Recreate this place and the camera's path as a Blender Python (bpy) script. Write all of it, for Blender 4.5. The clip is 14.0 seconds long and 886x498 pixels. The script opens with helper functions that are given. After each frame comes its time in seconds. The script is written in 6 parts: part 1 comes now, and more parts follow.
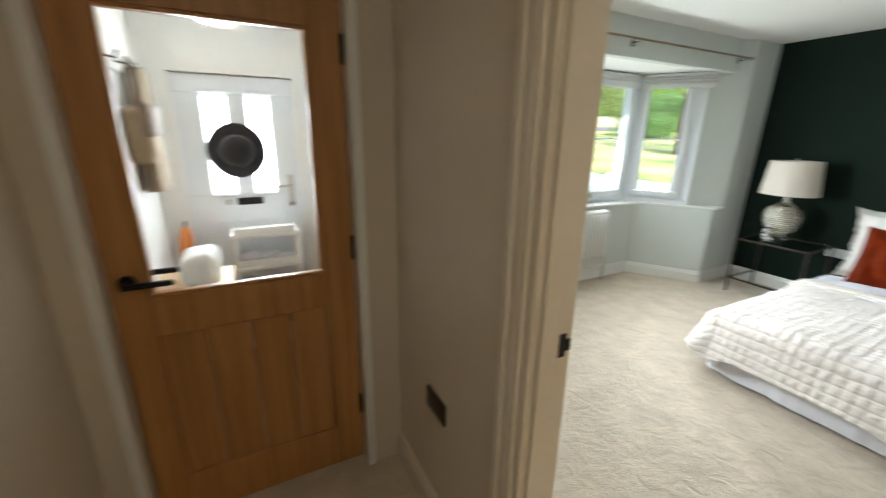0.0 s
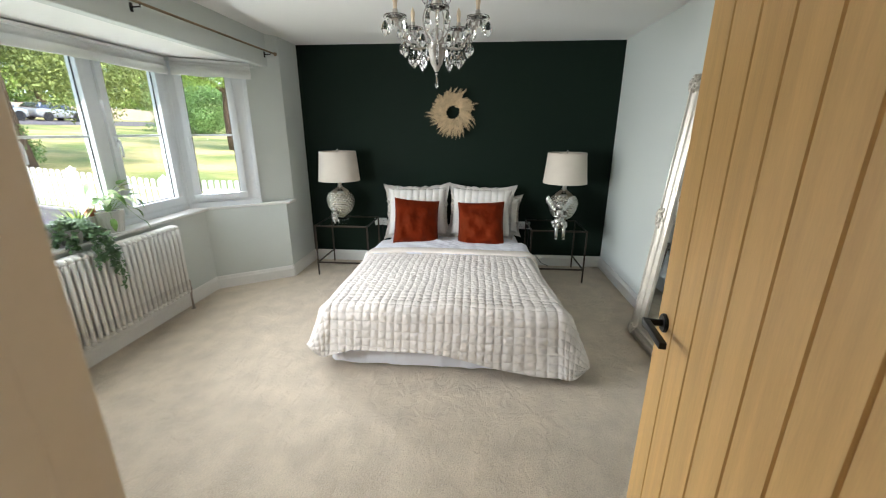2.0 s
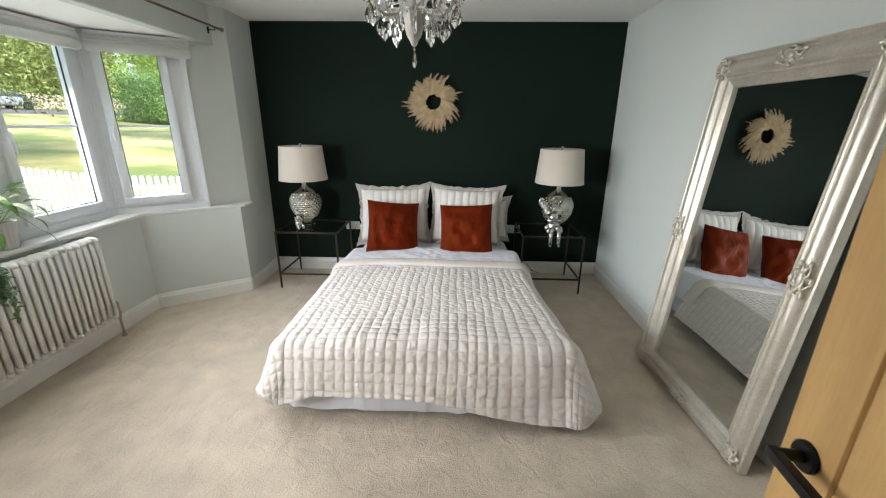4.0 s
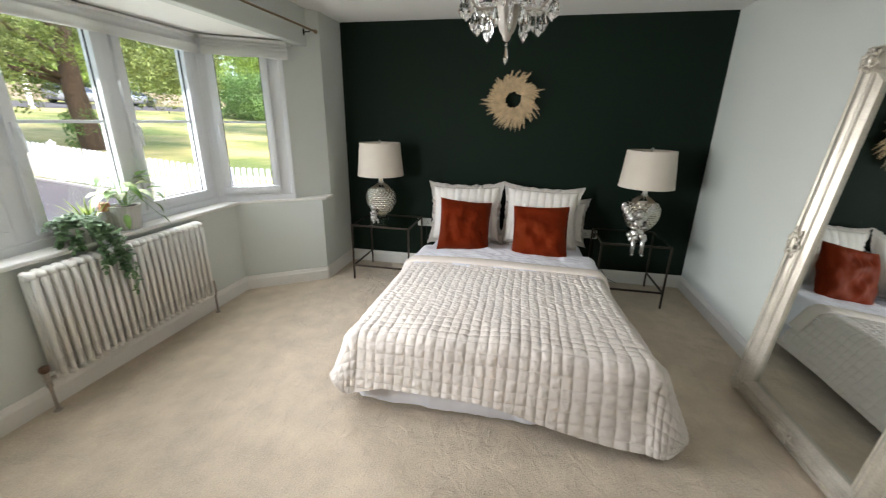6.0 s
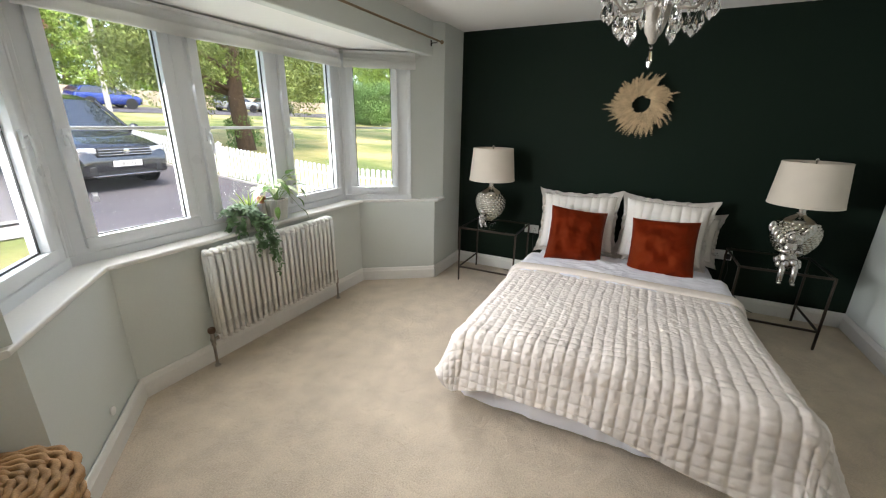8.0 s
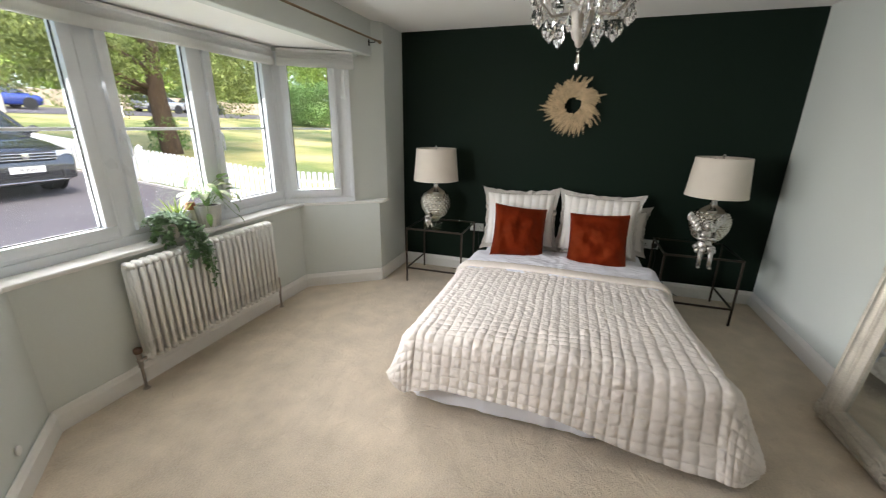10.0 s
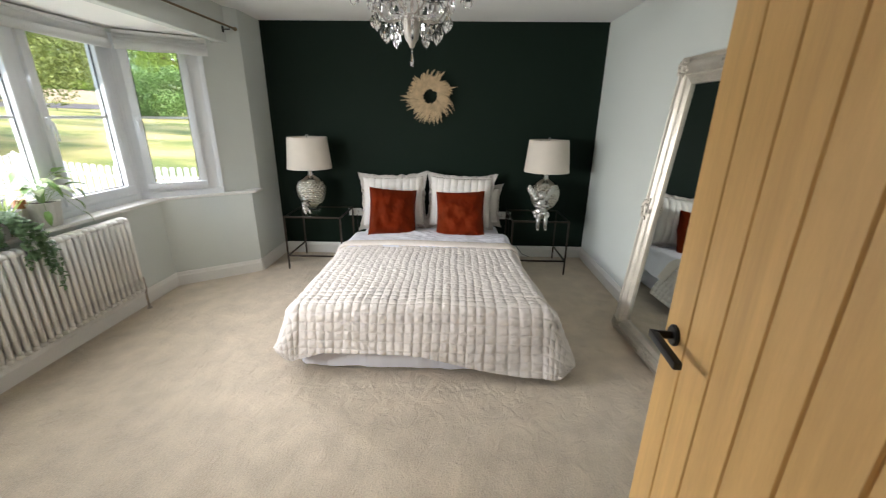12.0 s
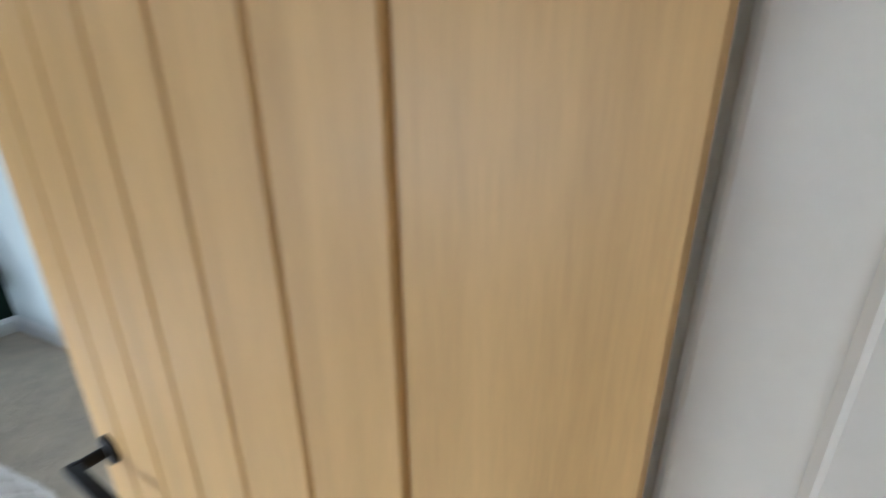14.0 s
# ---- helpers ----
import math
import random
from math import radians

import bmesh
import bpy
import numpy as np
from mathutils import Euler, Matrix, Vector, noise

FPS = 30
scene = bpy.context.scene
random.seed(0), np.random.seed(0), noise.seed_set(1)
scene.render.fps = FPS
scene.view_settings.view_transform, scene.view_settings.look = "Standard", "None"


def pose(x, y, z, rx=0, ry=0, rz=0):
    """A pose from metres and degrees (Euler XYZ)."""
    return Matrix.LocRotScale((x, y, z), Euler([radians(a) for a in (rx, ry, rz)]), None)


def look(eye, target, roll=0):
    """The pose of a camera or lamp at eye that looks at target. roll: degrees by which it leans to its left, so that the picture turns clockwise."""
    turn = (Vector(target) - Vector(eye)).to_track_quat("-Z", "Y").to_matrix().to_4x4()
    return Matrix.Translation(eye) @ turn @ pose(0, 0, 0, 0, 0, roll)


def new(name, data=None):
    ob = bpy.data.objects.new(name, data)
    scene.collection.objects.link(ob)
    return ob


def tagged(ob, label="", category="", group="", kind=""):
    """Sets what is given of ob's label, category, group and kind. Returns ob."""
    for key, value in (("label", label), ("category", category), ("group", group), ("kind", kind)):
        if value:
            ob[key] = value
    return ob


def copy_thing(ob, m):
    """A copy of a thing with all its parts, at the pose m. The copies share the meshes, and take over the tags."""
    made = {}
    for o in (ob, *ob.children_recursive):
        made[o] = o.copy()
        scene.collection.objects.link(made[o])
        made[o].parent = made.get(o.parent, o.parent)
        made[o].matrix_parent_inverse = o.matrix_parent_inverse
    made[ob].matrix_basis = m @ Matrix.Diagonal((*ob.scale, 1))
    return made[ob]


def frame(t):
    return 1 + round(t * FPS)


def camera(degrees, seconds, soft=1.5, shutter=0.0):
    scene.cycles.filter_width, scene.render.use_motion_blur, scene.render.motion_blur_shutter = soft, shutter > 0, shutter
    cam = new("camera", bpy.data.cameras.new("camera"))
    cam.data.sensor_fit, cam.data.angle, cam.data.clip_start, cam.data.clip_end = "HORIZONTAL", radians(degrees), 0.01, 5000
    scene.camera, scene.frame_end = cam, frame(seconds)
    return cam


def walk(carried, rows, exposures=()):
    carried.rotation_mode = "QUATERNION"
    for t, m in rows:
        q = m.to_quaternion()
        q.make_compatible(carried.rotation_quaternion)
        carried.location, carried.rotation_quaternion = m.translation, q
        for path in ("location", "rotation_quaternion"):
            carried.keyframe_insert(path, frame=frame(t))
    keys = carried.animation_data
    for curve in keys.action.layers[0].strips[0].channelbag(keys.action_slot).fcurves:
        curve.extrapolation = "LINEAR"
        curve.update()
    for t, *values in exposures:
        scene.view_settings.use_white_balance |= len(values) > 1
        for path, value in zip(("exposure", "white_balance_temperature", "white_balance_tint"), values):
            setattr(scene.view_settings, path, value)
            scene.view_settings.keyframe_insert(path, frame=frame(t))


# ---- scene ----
# camera and walk
cam = camera(97.3, 14.0, soft=1.1, shutter=0.4)
PATH = [
    (0, (-4.891, 1.175, 1.528), (-4.008, 2.876, 0.954), 0.8),
    (0.5, (-4.737, 1.344, 1.531), (-3.251, 2.556, 0.962), 0.7),
    (1, (-4.638, 1.442, 1.537), (-2.842, 2.113, 0.966), 0.3),
    (1.5, (-4.574, 1.466, 1.528), (-2.685, 1.772, 0.949), 0.3),
    (2, (-4.472, 1.465, 1.525), (-2.564, 1.626, 0.945), 0.1),
    (2.5, (-4.343, 1.462, 1.529), (-2.432, 1.579, 0.951), 0.1),
    (4.8, (-3.898, 1.546, 1.525), (-1.999, 1.59, 0.9), 0.7),
    (5, (-3.902, 1.551, 1.523), (-2.004, 1.626, 0.898), 0.8),
    (5.5, (-3.922, 1.572, 1.523), (-2.033, 1.772, 0.898), 0.9),
    (6, (-3.937, 1.588, 1.525), (-2.075, 1.962, 0.899), 1.0),
    (6.5, (-3.957, 1.633, 1.53), (-2.141, 2.193, 0.906), 1.1),
    (7, (-3.973, 1.652, 1.535), (-2.228, 2.404, 0.91), 1.1),
    (7.2, (-3.982, 1.665, 1.535), (-2.265, 2.479, 0.911), 1.1),
    (9.3, (-3.988, 1.679, 1.53), (-2.279, 2.52, 0.919), 0.9),
    (9.5, (-3.985, 1.672, 1.528), (-2.246, 2.449, 0.919), 0.9),
    (10, (-3.982, 1.665, 1.527), (-2.17, 2.257, 0.923), 0.8),
    (10.5, (-4.001, 1.625, 1.521), (-2.142, 2.049, 0.917), 0.8),
    (11, (-4.094, 1.562, 1.511), (-2.213, 1.86, 0.902), 0.7),
    (11.5, (-4.227, 1.494, 1.516), (-2.338, 1.69, 0.89), 0.8),
    (12, (-4.295, 1.476, 1.509), (-2.4, 1.525, 0.872), 0.7),
    (12.5, (-4.304, 1.454, 1.499), (-2.425, 1.213, 0.858), 0.7),
    (13, (-4.251, 1.376, 1.508), (-2.502, 0.631, 0.888), 0.2),
    (13.5, (-4.153, 1.316, 1.528), (-2.821, -0.05, 0.926), -0.7),
]
walk(cam, [(t, look(eye, target, roll)) for t, eye, target, roll in PATH]
     + [(14.0, pose(-4.158, 1.186, 1.52, 72.2, 0.45, -156.6))],
     [(0.0, 2.06, 5950, 3), (1.0, 1.98, 6200, 7), (2.5, 1.82, 6050, 7), (5.0, 1.76, 6250, 9), (7.0, 1.70, 6350, 10), (9.5, 1.60, 6420, 11), (11.5, 1.75, 6400, 11),
      (13.0, 1.85, 6150, 9), (13.5, 2.15, 6450, 10), (14.0, 2.38, 5050, 7)])

# world, sun and window light
world = bpy.data.worlds.new("world")
scene.world = world
world.use_nodes = True
wn = world.node_tree.nodes
sky = wn.new("ShaderNodeTexSky")
sky.sky_type = "NISHITA"
sky.sun_disc = False
sky.dust_density = 3.0
sky.sun_elevation = radians(52)
sky.sun_rotation = radians(200)
wn["Background"].inputs[1].default_value = 0.25
world.node_tree.links.new(sky.outputs[0], wn["Background"].inputs[0])
sun = new("sun", bpy.data.lights.new("sun", "SUN"))
sun.data.energy = 1.3
sun.data.angle = radians(12)
sun.data.color = (1.0, 0.95, 0.88)
sun.matrix_world = look((0, -6, 9), (2.5, 0, 0))


def window_light(x, y, z, rz, w, h, watts, dip, spread, color=(1.0, 0.99, 0.97)):
    """Daylight entering through a window opening, heading dip degrees below the horizon."""
    la = bpy.data.lights.new("window_light", "AREA")
    la.shape, la.size, la.size_y, la.energy = "RECTANGLE", w, h, watts
    la.spread = radians(spread)
    la.color = color
    ob = new("window_light", la)
    ob.matrix_world = pose(x, y, z, 0, 0, rz) @ pose(0, 0, 0, dip - 90, 0, 0)
    return ob


# sky light, falling steeply and at a slant, and light thrown up by the sunlit ground
window_light(-2.1, 4.30, 1.55, 0, 1.9, 1.05, 10.5, 45, 130)
window_light(-2.1, 4.42, 1.27, 0, 1.9, 0.5, 2.2, 14, 45)
window_light(-0.66, 3.98, 1.27, -50, 0.5, 0.5, 2.2, 16, 40)
window_light(-3.58, 4.0, 1.27, 45, 0.6, 0.5, 6.6, 2, 85)
window_light(-4.98, 4.075, 1.43, 0, 0.13, 0.58, 2.4, 0, 170)
window_light(-4.74, 4.075, 1.43, 0, 0.13, 0.58, 2.4, 0, 170)
window_light(-2.1, 4.36, 1.05, 0, 1.9, 0.25, 5.0, -25, 140, (1.0, 0.98, 0.90))


# ---------- building helpers ----------
def cube(x0, y0, z0, x1, y1, z1, b=0.0, seg=1):
    bm = bmesh.new()
    bmesh.ops.create_cube(bm, size=1.0)
    for v in bm.verts:
        v.co = Vector(((x0 + x1) / 2 + v.co.x * (x1 - x0), (y0 + y1) / 2 + v.co.y * (y1 - y0), (z0 + z1) / 2 + v.co.z * (z1 - z0)))
    if b:
        bmesh.ops.bevel(bm, geom=bm.edges[:], offset=b, segments=seg, profile=0.6, affect="EDGES")
    return bm


def merge(*bms):
    out = bmesh.new()
    for b in bms:
        me = bpy.data.meshes.new("tmp")
        b.to_mesh(me)
        out.from_mesh(me)
        bpy.data.meshes.remove(me)
        b.free()
    return out


def moved(bm, m):
    bm.transform(m)
    return bm


def prism(poly, z0, z1):
    bm = bmesh.new()
    lo = [bm.verts.new((x, y, z0)) for x, y in poly]
    hi = [bm.verts.new((x, y, z1)) for x, y in poly]
    n = len(poly)
    bm.faces.new(lo[::-1])
    bm.faces.new(hi)
    for i in range(n):
        bm.faces.new((lo[i], lo[(i + 1) % n], hi[(i + 1) % n], hi[i]))
    bmesh.ops.recalc_face_normals(bm, faces=bm.faces[:])
    return bm


def lathe(profile, n=24, cap=True):
    bm = bmesh.new()
    rings = []
    for r, z in profile:
        rings.append([bm.verts.new((r * math.cos(2 * math.pi * i / n), r * math.sin(2 * math.pi * i / n), z)) for i in range(n)])
    for a, b in zip(rings, rings[1:]):
        for i in range(n):
            bm.faces.new((a[i], a[(i + 1) % n], b[(i + 1) % n], b[i]))
    if cap:
        bm.faces.new(rings[0][::-1])
        bm.faces.new(rings[-1])
    bmesh.ops.recalc_face_normals(bm, faces=bm.faces[:])
    return bm


def tube(pts, r, n=8, r_end=None):
    """A round bar along points, tapering to r_end."""
    bm = bmesh.new()
    pts = [Vector(p) for p in pts]
    rings = []
    side = None
    for i, p in enumerate(pts):
        d = (pts[min(i + 1, len(pts) - 1)] - pts[max(i - 1, 0)]).normalized()
        if side is None:
            side = d.orthogonal().normalized()
        side = (side - d * side.dot(d)).normalized()
        up = d.cross(side)
        rr = r if r_end is None else r + (r_end - r) * i / (len(pts) - 1)
        rings.append([bm.verts.new(p + (side * math.cos(2 * math.pi * k / n) + up * math.sin(2 * math.pi * k / n)) * rr) for k in range(n)])
    for a, b in zip(rings, rings[1:]):
        for k in range(n):
            bm.faces.new((a[k], a[(k + 1) % n], b[(k + 1) % n], b[k]))
    bm.faces.new(rings[0][::-1])
    bm.faces.new(rings[-1])
    return bm


def ball(x, y, z, rx, ry=None, rz=None, u=12, v=8):
    bm = bmesh.new()
    bmesh.ops.create_uvsphere(bm, u_segments=u, v_segments=v, radius=1.0)
    bm.transform(Matrix.Translation((x, y, z)) @ Matrix.Diagonal((rx, ry or rx, rz or rx, 1)))
    return bm


def sheet(fn, nu, nv, closed_u=False):
    """A surface from fn(u, v) with u and v in 0..1."""
    bm = bmesh.new()
    grid = [[bm.verts.new(fn(i / nu, j / nv)) for i in range(nu + (0 if closed_u else 1))] for j in range(nv + 1)]
    w = len(grid[0])
    for j in range(nv):
        for i in range(nu):
            bm.faces.new((grid[j][i], grid[j][(i + 1) % w], grid[j + 1][(i + 1) % w], grid[j + 1][i]))
    return bm


def finish(name, bm, material, smooth):
    me = bpy.data.meshes.new(name)
    bm.to_mesh(me)
    bm.free()
    me.materials.append(material)
    if smooth:
        me.polygons.foreach_set("use_smooth", [True] * len(me.polygons))
        if smooth is not True:
            me.set_sharp_from_angle(angle=radians(smooth))
    return me


def thing(name, bm, material, label, category, group="", smooth=35, kind="", m=None):
    ob = new(name, finish(name, bm, material, smooth))
    if m is not None:
        ob.matrix_world = m
    return tagged(ob, label, category, group, kind)


def base(name, label, category, m, group=""):
    ob = new(name)
    ob.matrix_world = m
    return tagged(ob, label, category, group)


def part(name, bm, material, parent, label="", smooth=35, m=None):
    ob = new(name, finish(name, bm, material, smooth))
    ob.parent = parent
    if m is not None:
        ob.matrix_basis = m
    return tagged(ob, label)


def structure(name, bm, material, label, smooth=0, m=None):
    return thing(name, bm, material, label, "", "", smooth, "structure", m)


# ---------- materials ----------
def mat(name, color, rough=0.5, metal=0.0, vary=0.08, scale=6.0, fine=60.0, bump=0.1, depth=0.002, stretch=(1, 1, 1), sheen=0.0, coat=0.0, rough_vary=0.08):
    """A painted or grown surface: colour varied at two scales, uneven gloss and fine relief."""
    m = bpy.data.materials.new(name)
    m.use_nodes = True
    nt = m.node_tree
    n, l = nt.nodes, nt.links
    b = n["Principled BSDF"]
    tc = n.new("ShaderNodeTexCoord")
    mp = n.new("ShaderNodeMapping")
    mp.inputs["Scale"].default_value = stretch
    l.new(tc.outputs["Object"], mp.inputs[0])
    big, small = n.new("ShaderNodeTexNoise"), n.new("ShaderNodeTexNoise")
    big.inputs["Scale"].default_value, small.inputs["Scale"].default_value = scale, fine
    big.inputs["Detail"].default_value, small.inputs["Detail"].default_value = 4, 3
    for t in (big, small):
        l.new(mp.outputs[0], t.inputs["Vector"])
    mix = n.new("ShaderNodeMath")
    mix.operation = "ADD"
    l.new(big.outputs["Fac"], mix.inputs[0])
    l.new(small.outputs["Fac"], mix.inputs[1])
    rng = n.new("ShaderNodeMapRange")
    rng.inputs[1].default_value, rng.inputs[2].default_value = 0.6, 1.4
    rng.inputs[3].default_value, rng.inputs[4].default_value = 1 - vary, 1 + vary
    l.new(mix.outputs[0], rng.inputs[0])
    hsv = n.new("ShaderNodeHueSaturation")
    hsv.inputs["Color"].default_value = (*color, 1)
    l.new(rng.outputs[0], hsv.inputs["Value"])
    l.new(hsv.outputs[0], b.inputs["Base Color"])
    rr = n.new("ShaderNodeMapRange")
    rr.inputs[3].default_value, rr.inputs[4].default_value = max(0, rough - rough_vary), min(1, rough + rough_vary)
    l.new(big.outputs["Fac"], rr.inputs[0])
    l.new(rr.outputs[0], b.inputs["Roughness"])
    b.inputs["Metallic"].default_value = metal
    b.inputs["Sheen Weight"].default_value = sheen
    b.inputs["Coat Weight"].default_value = coat
    if bump:
        bp = n.new("ShaderNodeBump")
        bp.inputs["Strength"].default_value, bp.inputs["Distance"].default_value = bump, depth
        l.new(small.outputs["Fac"], bp.inputs["Height"])
        l.new(bp.outputs[0], b.inputs["Normal"])
    return m


def wood(name, light, dark, rough=0.45, axis=2):
    """Grain that runs along one axis, each board a little different."""
    m = mat(name, light, rough, vary=0.1, scale=2.0, fine=40, bump=0.15, depth=0.0008)
    nt = m.node_tree
    n, l = nt.nodes, nt.links
    st = [14.0, 14.0, 14.0]
    st[axis] = 0.7
    mp = n["Mapping"]
    mp.inputs["Scale"].default_value = st
    info = n.new("ShaderNodeObjectInfo")
    off = n.new("ShaderNodeVectorMath")
    off.operation = "SCALE"
    off.inputs[0].default_value = (40, 40, 9)
    l.new(info.outputs["Random"], off.inputs["Scale"])
    l.new(off.outputs[0], mp.inputs["Location"])
    ramp = n.new("ShaderNodeValToRGB")
    ramp.color_ramp.elements[0].position, ramp.color_ramp.elements[1].position = 0.3, 0.68
    ramp.color_ramp.elements[0].color, ramp.color_ramp.elements[1].color = (*dark, 1), (*light, 1)
    l.new(n["Noise Texture"].outputs["Fac"], ramp.inputs[0])
    hsv = n["Hue/Saturation/Value"]
    l.new(ramp.outputs[0], hsv.inputs["Color"])
    n["Noise Texture"].inputs["Distortion"].default_value = 0.6
    return m


def glass(name, color=(1, 1, 1), rough=0.0, alpha=0.0):
    m = bpy.data.materials.new(name)
    m.use_nodes = True
    b = m.node_tree.nodes["Principled BSDF"]
    b.inputs["Base Color"].default_value = (*color, 1)
    b.inputs["Roughness"].default_value = rough
    b.inputs["Transmission Weight"].default_value = 1.0
    b.inputs["IOR"].default_value = 1.45
    return m


def clear_pane(name, tint=(1, 1, 1)):
    """Thin window glass: see-through, with a little gloss."""
    m = bpy.data.materials.new(name)
    m.use_nodes = True
    n, l = m.node_tree.nodes, m.node_tree.links
    out = n["Material Output"]
    tr, gl, mx, fr = n.new("ShaderNodeBsdfTransparent"), n.new("ShaderNodeBsdfGlossy"), n.new("ShaderNodeMixShader"), n.new("ShaderNodeLayerWeight")
    tr.inputs["Color"].default_value = (*tint, 1)
    gl.inputs["Roughness"].default_value = 0.02
    steep, gloss = n.new("ShaderNodeMath"), n.new("ShaderNodeMapRange")
    steep.operation = "POWER"
    steep.inputs[1].default_value = 4.0
    gloss.inputs[3].default_value, gloss.inputs[4].default_value = 0.03, 0.35
    l.new(fr.outputs["Facing"], steep.inputs[0])
    l.new(steep.outputs[0], gloss.inputs[0])
    l.new(gloss.outputs[0], mx.inputs[0])
    l.new(tr.outputs[0], mx.inputs[1])
    l.new(gl.outputs[0], mx.inputs[2])
    l.new(mx.outputs[0], out.inputs[0])
    return m


def glow(name, color, strength):
    m = bpy.data.materials.new(name)
    m.use_nodes = True
    b = m.node_tree.nodes["Principled BSDF"]
    b.inputs["Emission Color"].default_value = (*color, 1)
    b.inputs["Emission Strength"].default_value = strength
    return m


CARPET = mat("beige_carpet", (0.57, 0.478, 0.368), 0.95, vary=0.24, scale=6.5, fine=135, bump=0.9, depth=0.006, sheen=0.2)
cn, cl = CARPET.node_tree.nodes, CARPET.node_tree.links
tread, pile = cn.new("ShaderNodeTexNoise"), cn.new("ShaderNodeBump")
tread.inputs["Scale"].default_value, tread.inputs["Detail"].default_value, tread.inputs["Distortion"].default_value = 11.0, 5.0, 1.2
pile.inputs["Strength"].default_value, pile.inputs["Distance"].default_value = 0.75, 0.018
cl.new(cn["Texture Coordinate"].outputs["Object"], tread.inputs["Vector"])
cl.new(tread.outputs["Fac"], pile.inputs["Height"])
cl.new(cn["Bump"].outputs[0], pile.inputs["Normal"])
cl.new(pile.outputs[0], cn["Principled BSDF"].inputs["Normal"])
GREEN = mat("dark_green_paint", (0.0040, 0.0118, 0.0068), 0.70, vary=0.08, scale=1.6, fine=90, bump=0.12, depth=0.001)
GREEN.node_tree.nodes["Principled BSDF"].inputs["Specular IOR Level"].default_value = 0.18
WALL = mat("pale_grey_green_paint", (0.61, 0.645, 0.615), 0.7, vary=0.03, scale=1.2, fine=120, bump=0.1, depth=0.0008)
HALLWALL = mat("cream_paint", (0.60, 0.53, 0.44), 0.7, vary=0.03, scale=1.4, fine=120, bump=0.1, depth=0.0008)
CEIL = mat("white_ceiling_paint", (0.84, 0.84, 0.82), 0.8, vary=0.02, scale=1.0, fine=140, bump=0.12, depth=0.0008)
TRIM = mat("white_gloss_trim", (0.76, 0.75, 0.72), 0.35, vary=0.03, scale=3, fine=60, bump=0.04, depth=0.0006)
UPVC = mat("white_window_plastic", (0.74, 0.77, 0.80), 0.3, vary=0.02, scale=3, fine=40, bump=0.03, depth=0.0004)
RUBBER = mat("black_gasket", (0.02, 0.02, 0.02), 0.6, bump=0)
PANE = clear_pane("window_glass")
TABLEGLASS = clear_pane("table_glass", (0.88, 0.93, 0.90))
OAK = wood("oak_veneer", (0.62, 0.385, 0.145), (0.56, 0.34, 0.122))
OAKDARK = wood("oak_hall_door", (0.44, 0.215, 0.066), (0.34, 0.155, 0.042))
BLACK = mat("black_metal", (0.012, 0.012, 0.013), 0.38, metal=0.6, vary=0.1, fine=200, bump=0.05, depth=0.0003)
CHROME = mat("polished_chrome", (0.75, 0.74, 0.72), 0.12, metal=1.0, vary=0.03, bump=0)

# ---------- the shell: floor, walls, ceiling ----------
H = 2.4
BAY = [(-0.60, 3.43), (-1.02, 4.03), (-3.065, 4.03), (-3.60, 3.43)]
floor = structure("floor", merge(cube(-4.33, -0.1, -0.12, 0.1, 3.43, 0), cube(-6.6, -2.1, -0.12, -4.33, 2.78, 0)), CARPET, "beige cut-pile carpet with faint footprints")
bay_floor = structure("floor_bay", prism([(-0.60, 3.43), (-3.60, 3.43), (-3.065, 4.03), (-1.02, 4.03)], -0.12, 0), CARPET, "beige cut-pile carpet in the bay")
structure("floor_porch", cube(-5.5, 2.78, -0.12, -4.3, 4.3, -0.004), mat("porch_mat_tile", (0.45, 0.36, 0.27), 0.6, vary=0.15), "tan tiled porch floor")
structure("ceiling", cube(-4.21, 0, H, 0, 3.53, H + 0.15), CEIL, "white painted plaster ceiling")
structure("ceiling_hall", cube(-6.6, -2.1, H, -4.33, 2.78, H + 0.15), CEIL, "white painted hall ceiling")
structure("ceiling_bay", prism([(-0.42, 3.565), (-3.65, 3.565), (-3.25, 4.3), (-0.95, 4.3)], 2.125, 2.3), CEIL, "white painted soffit of the bay")
structure("wall_east", cube(0, -0.1, -0.12, 0.25, 3.7, H + 0.15), GREEN, "dark green painted feature wall behind the bed")
structure("wall_south", cube(-4.33, -0.25, -0.12, 0, 0, H + 0.15), WALL, "pale grey-green painted wall")
structure("wall_west", merge(cube(-4.33, 0, -0.12, -4.21, 0.945, H + 0.15), cube(-4.33, 1.825, -0.12, -4.21, 3.7, H + 0.15), cube(-4.33, 0.945, 2.02, -4.21, 1.825, H + 0.15)), WALL, "pale painted partition wall with a doorway")
structure("wall_hall_east", merge(cube(-4.338, -2.1, 0, -4.331, 0.945, H), cube(-4.338, 1.825, 0, -4.331, 2.9, H), cube(-4.338, 0.945, 2.02, -4.331, 1.825, H)), HALLWALL, "cream painted hall face of the partition")
structure("wall_hall_west", cube(-5.62, -2.1, -0.12, -5.44, 2.9, H + 0.15), HALLWALL, "cream painted hall wall")
structure("wall_hall_south", cube(-5.44, -2.2, -0.12, -4.338, -2.1, H + 0.15), HALLWALL, "cream painted end wall of the hall")
structure("wall_north_east", merge(cube(-0.60, 3.43, -0.12, 0, 3.70, 0.797), cube(-0.42, 3.43, 0.797, 0, 3.70, H + 0.15)), WALL, "pale grey-green pier beside the bay")
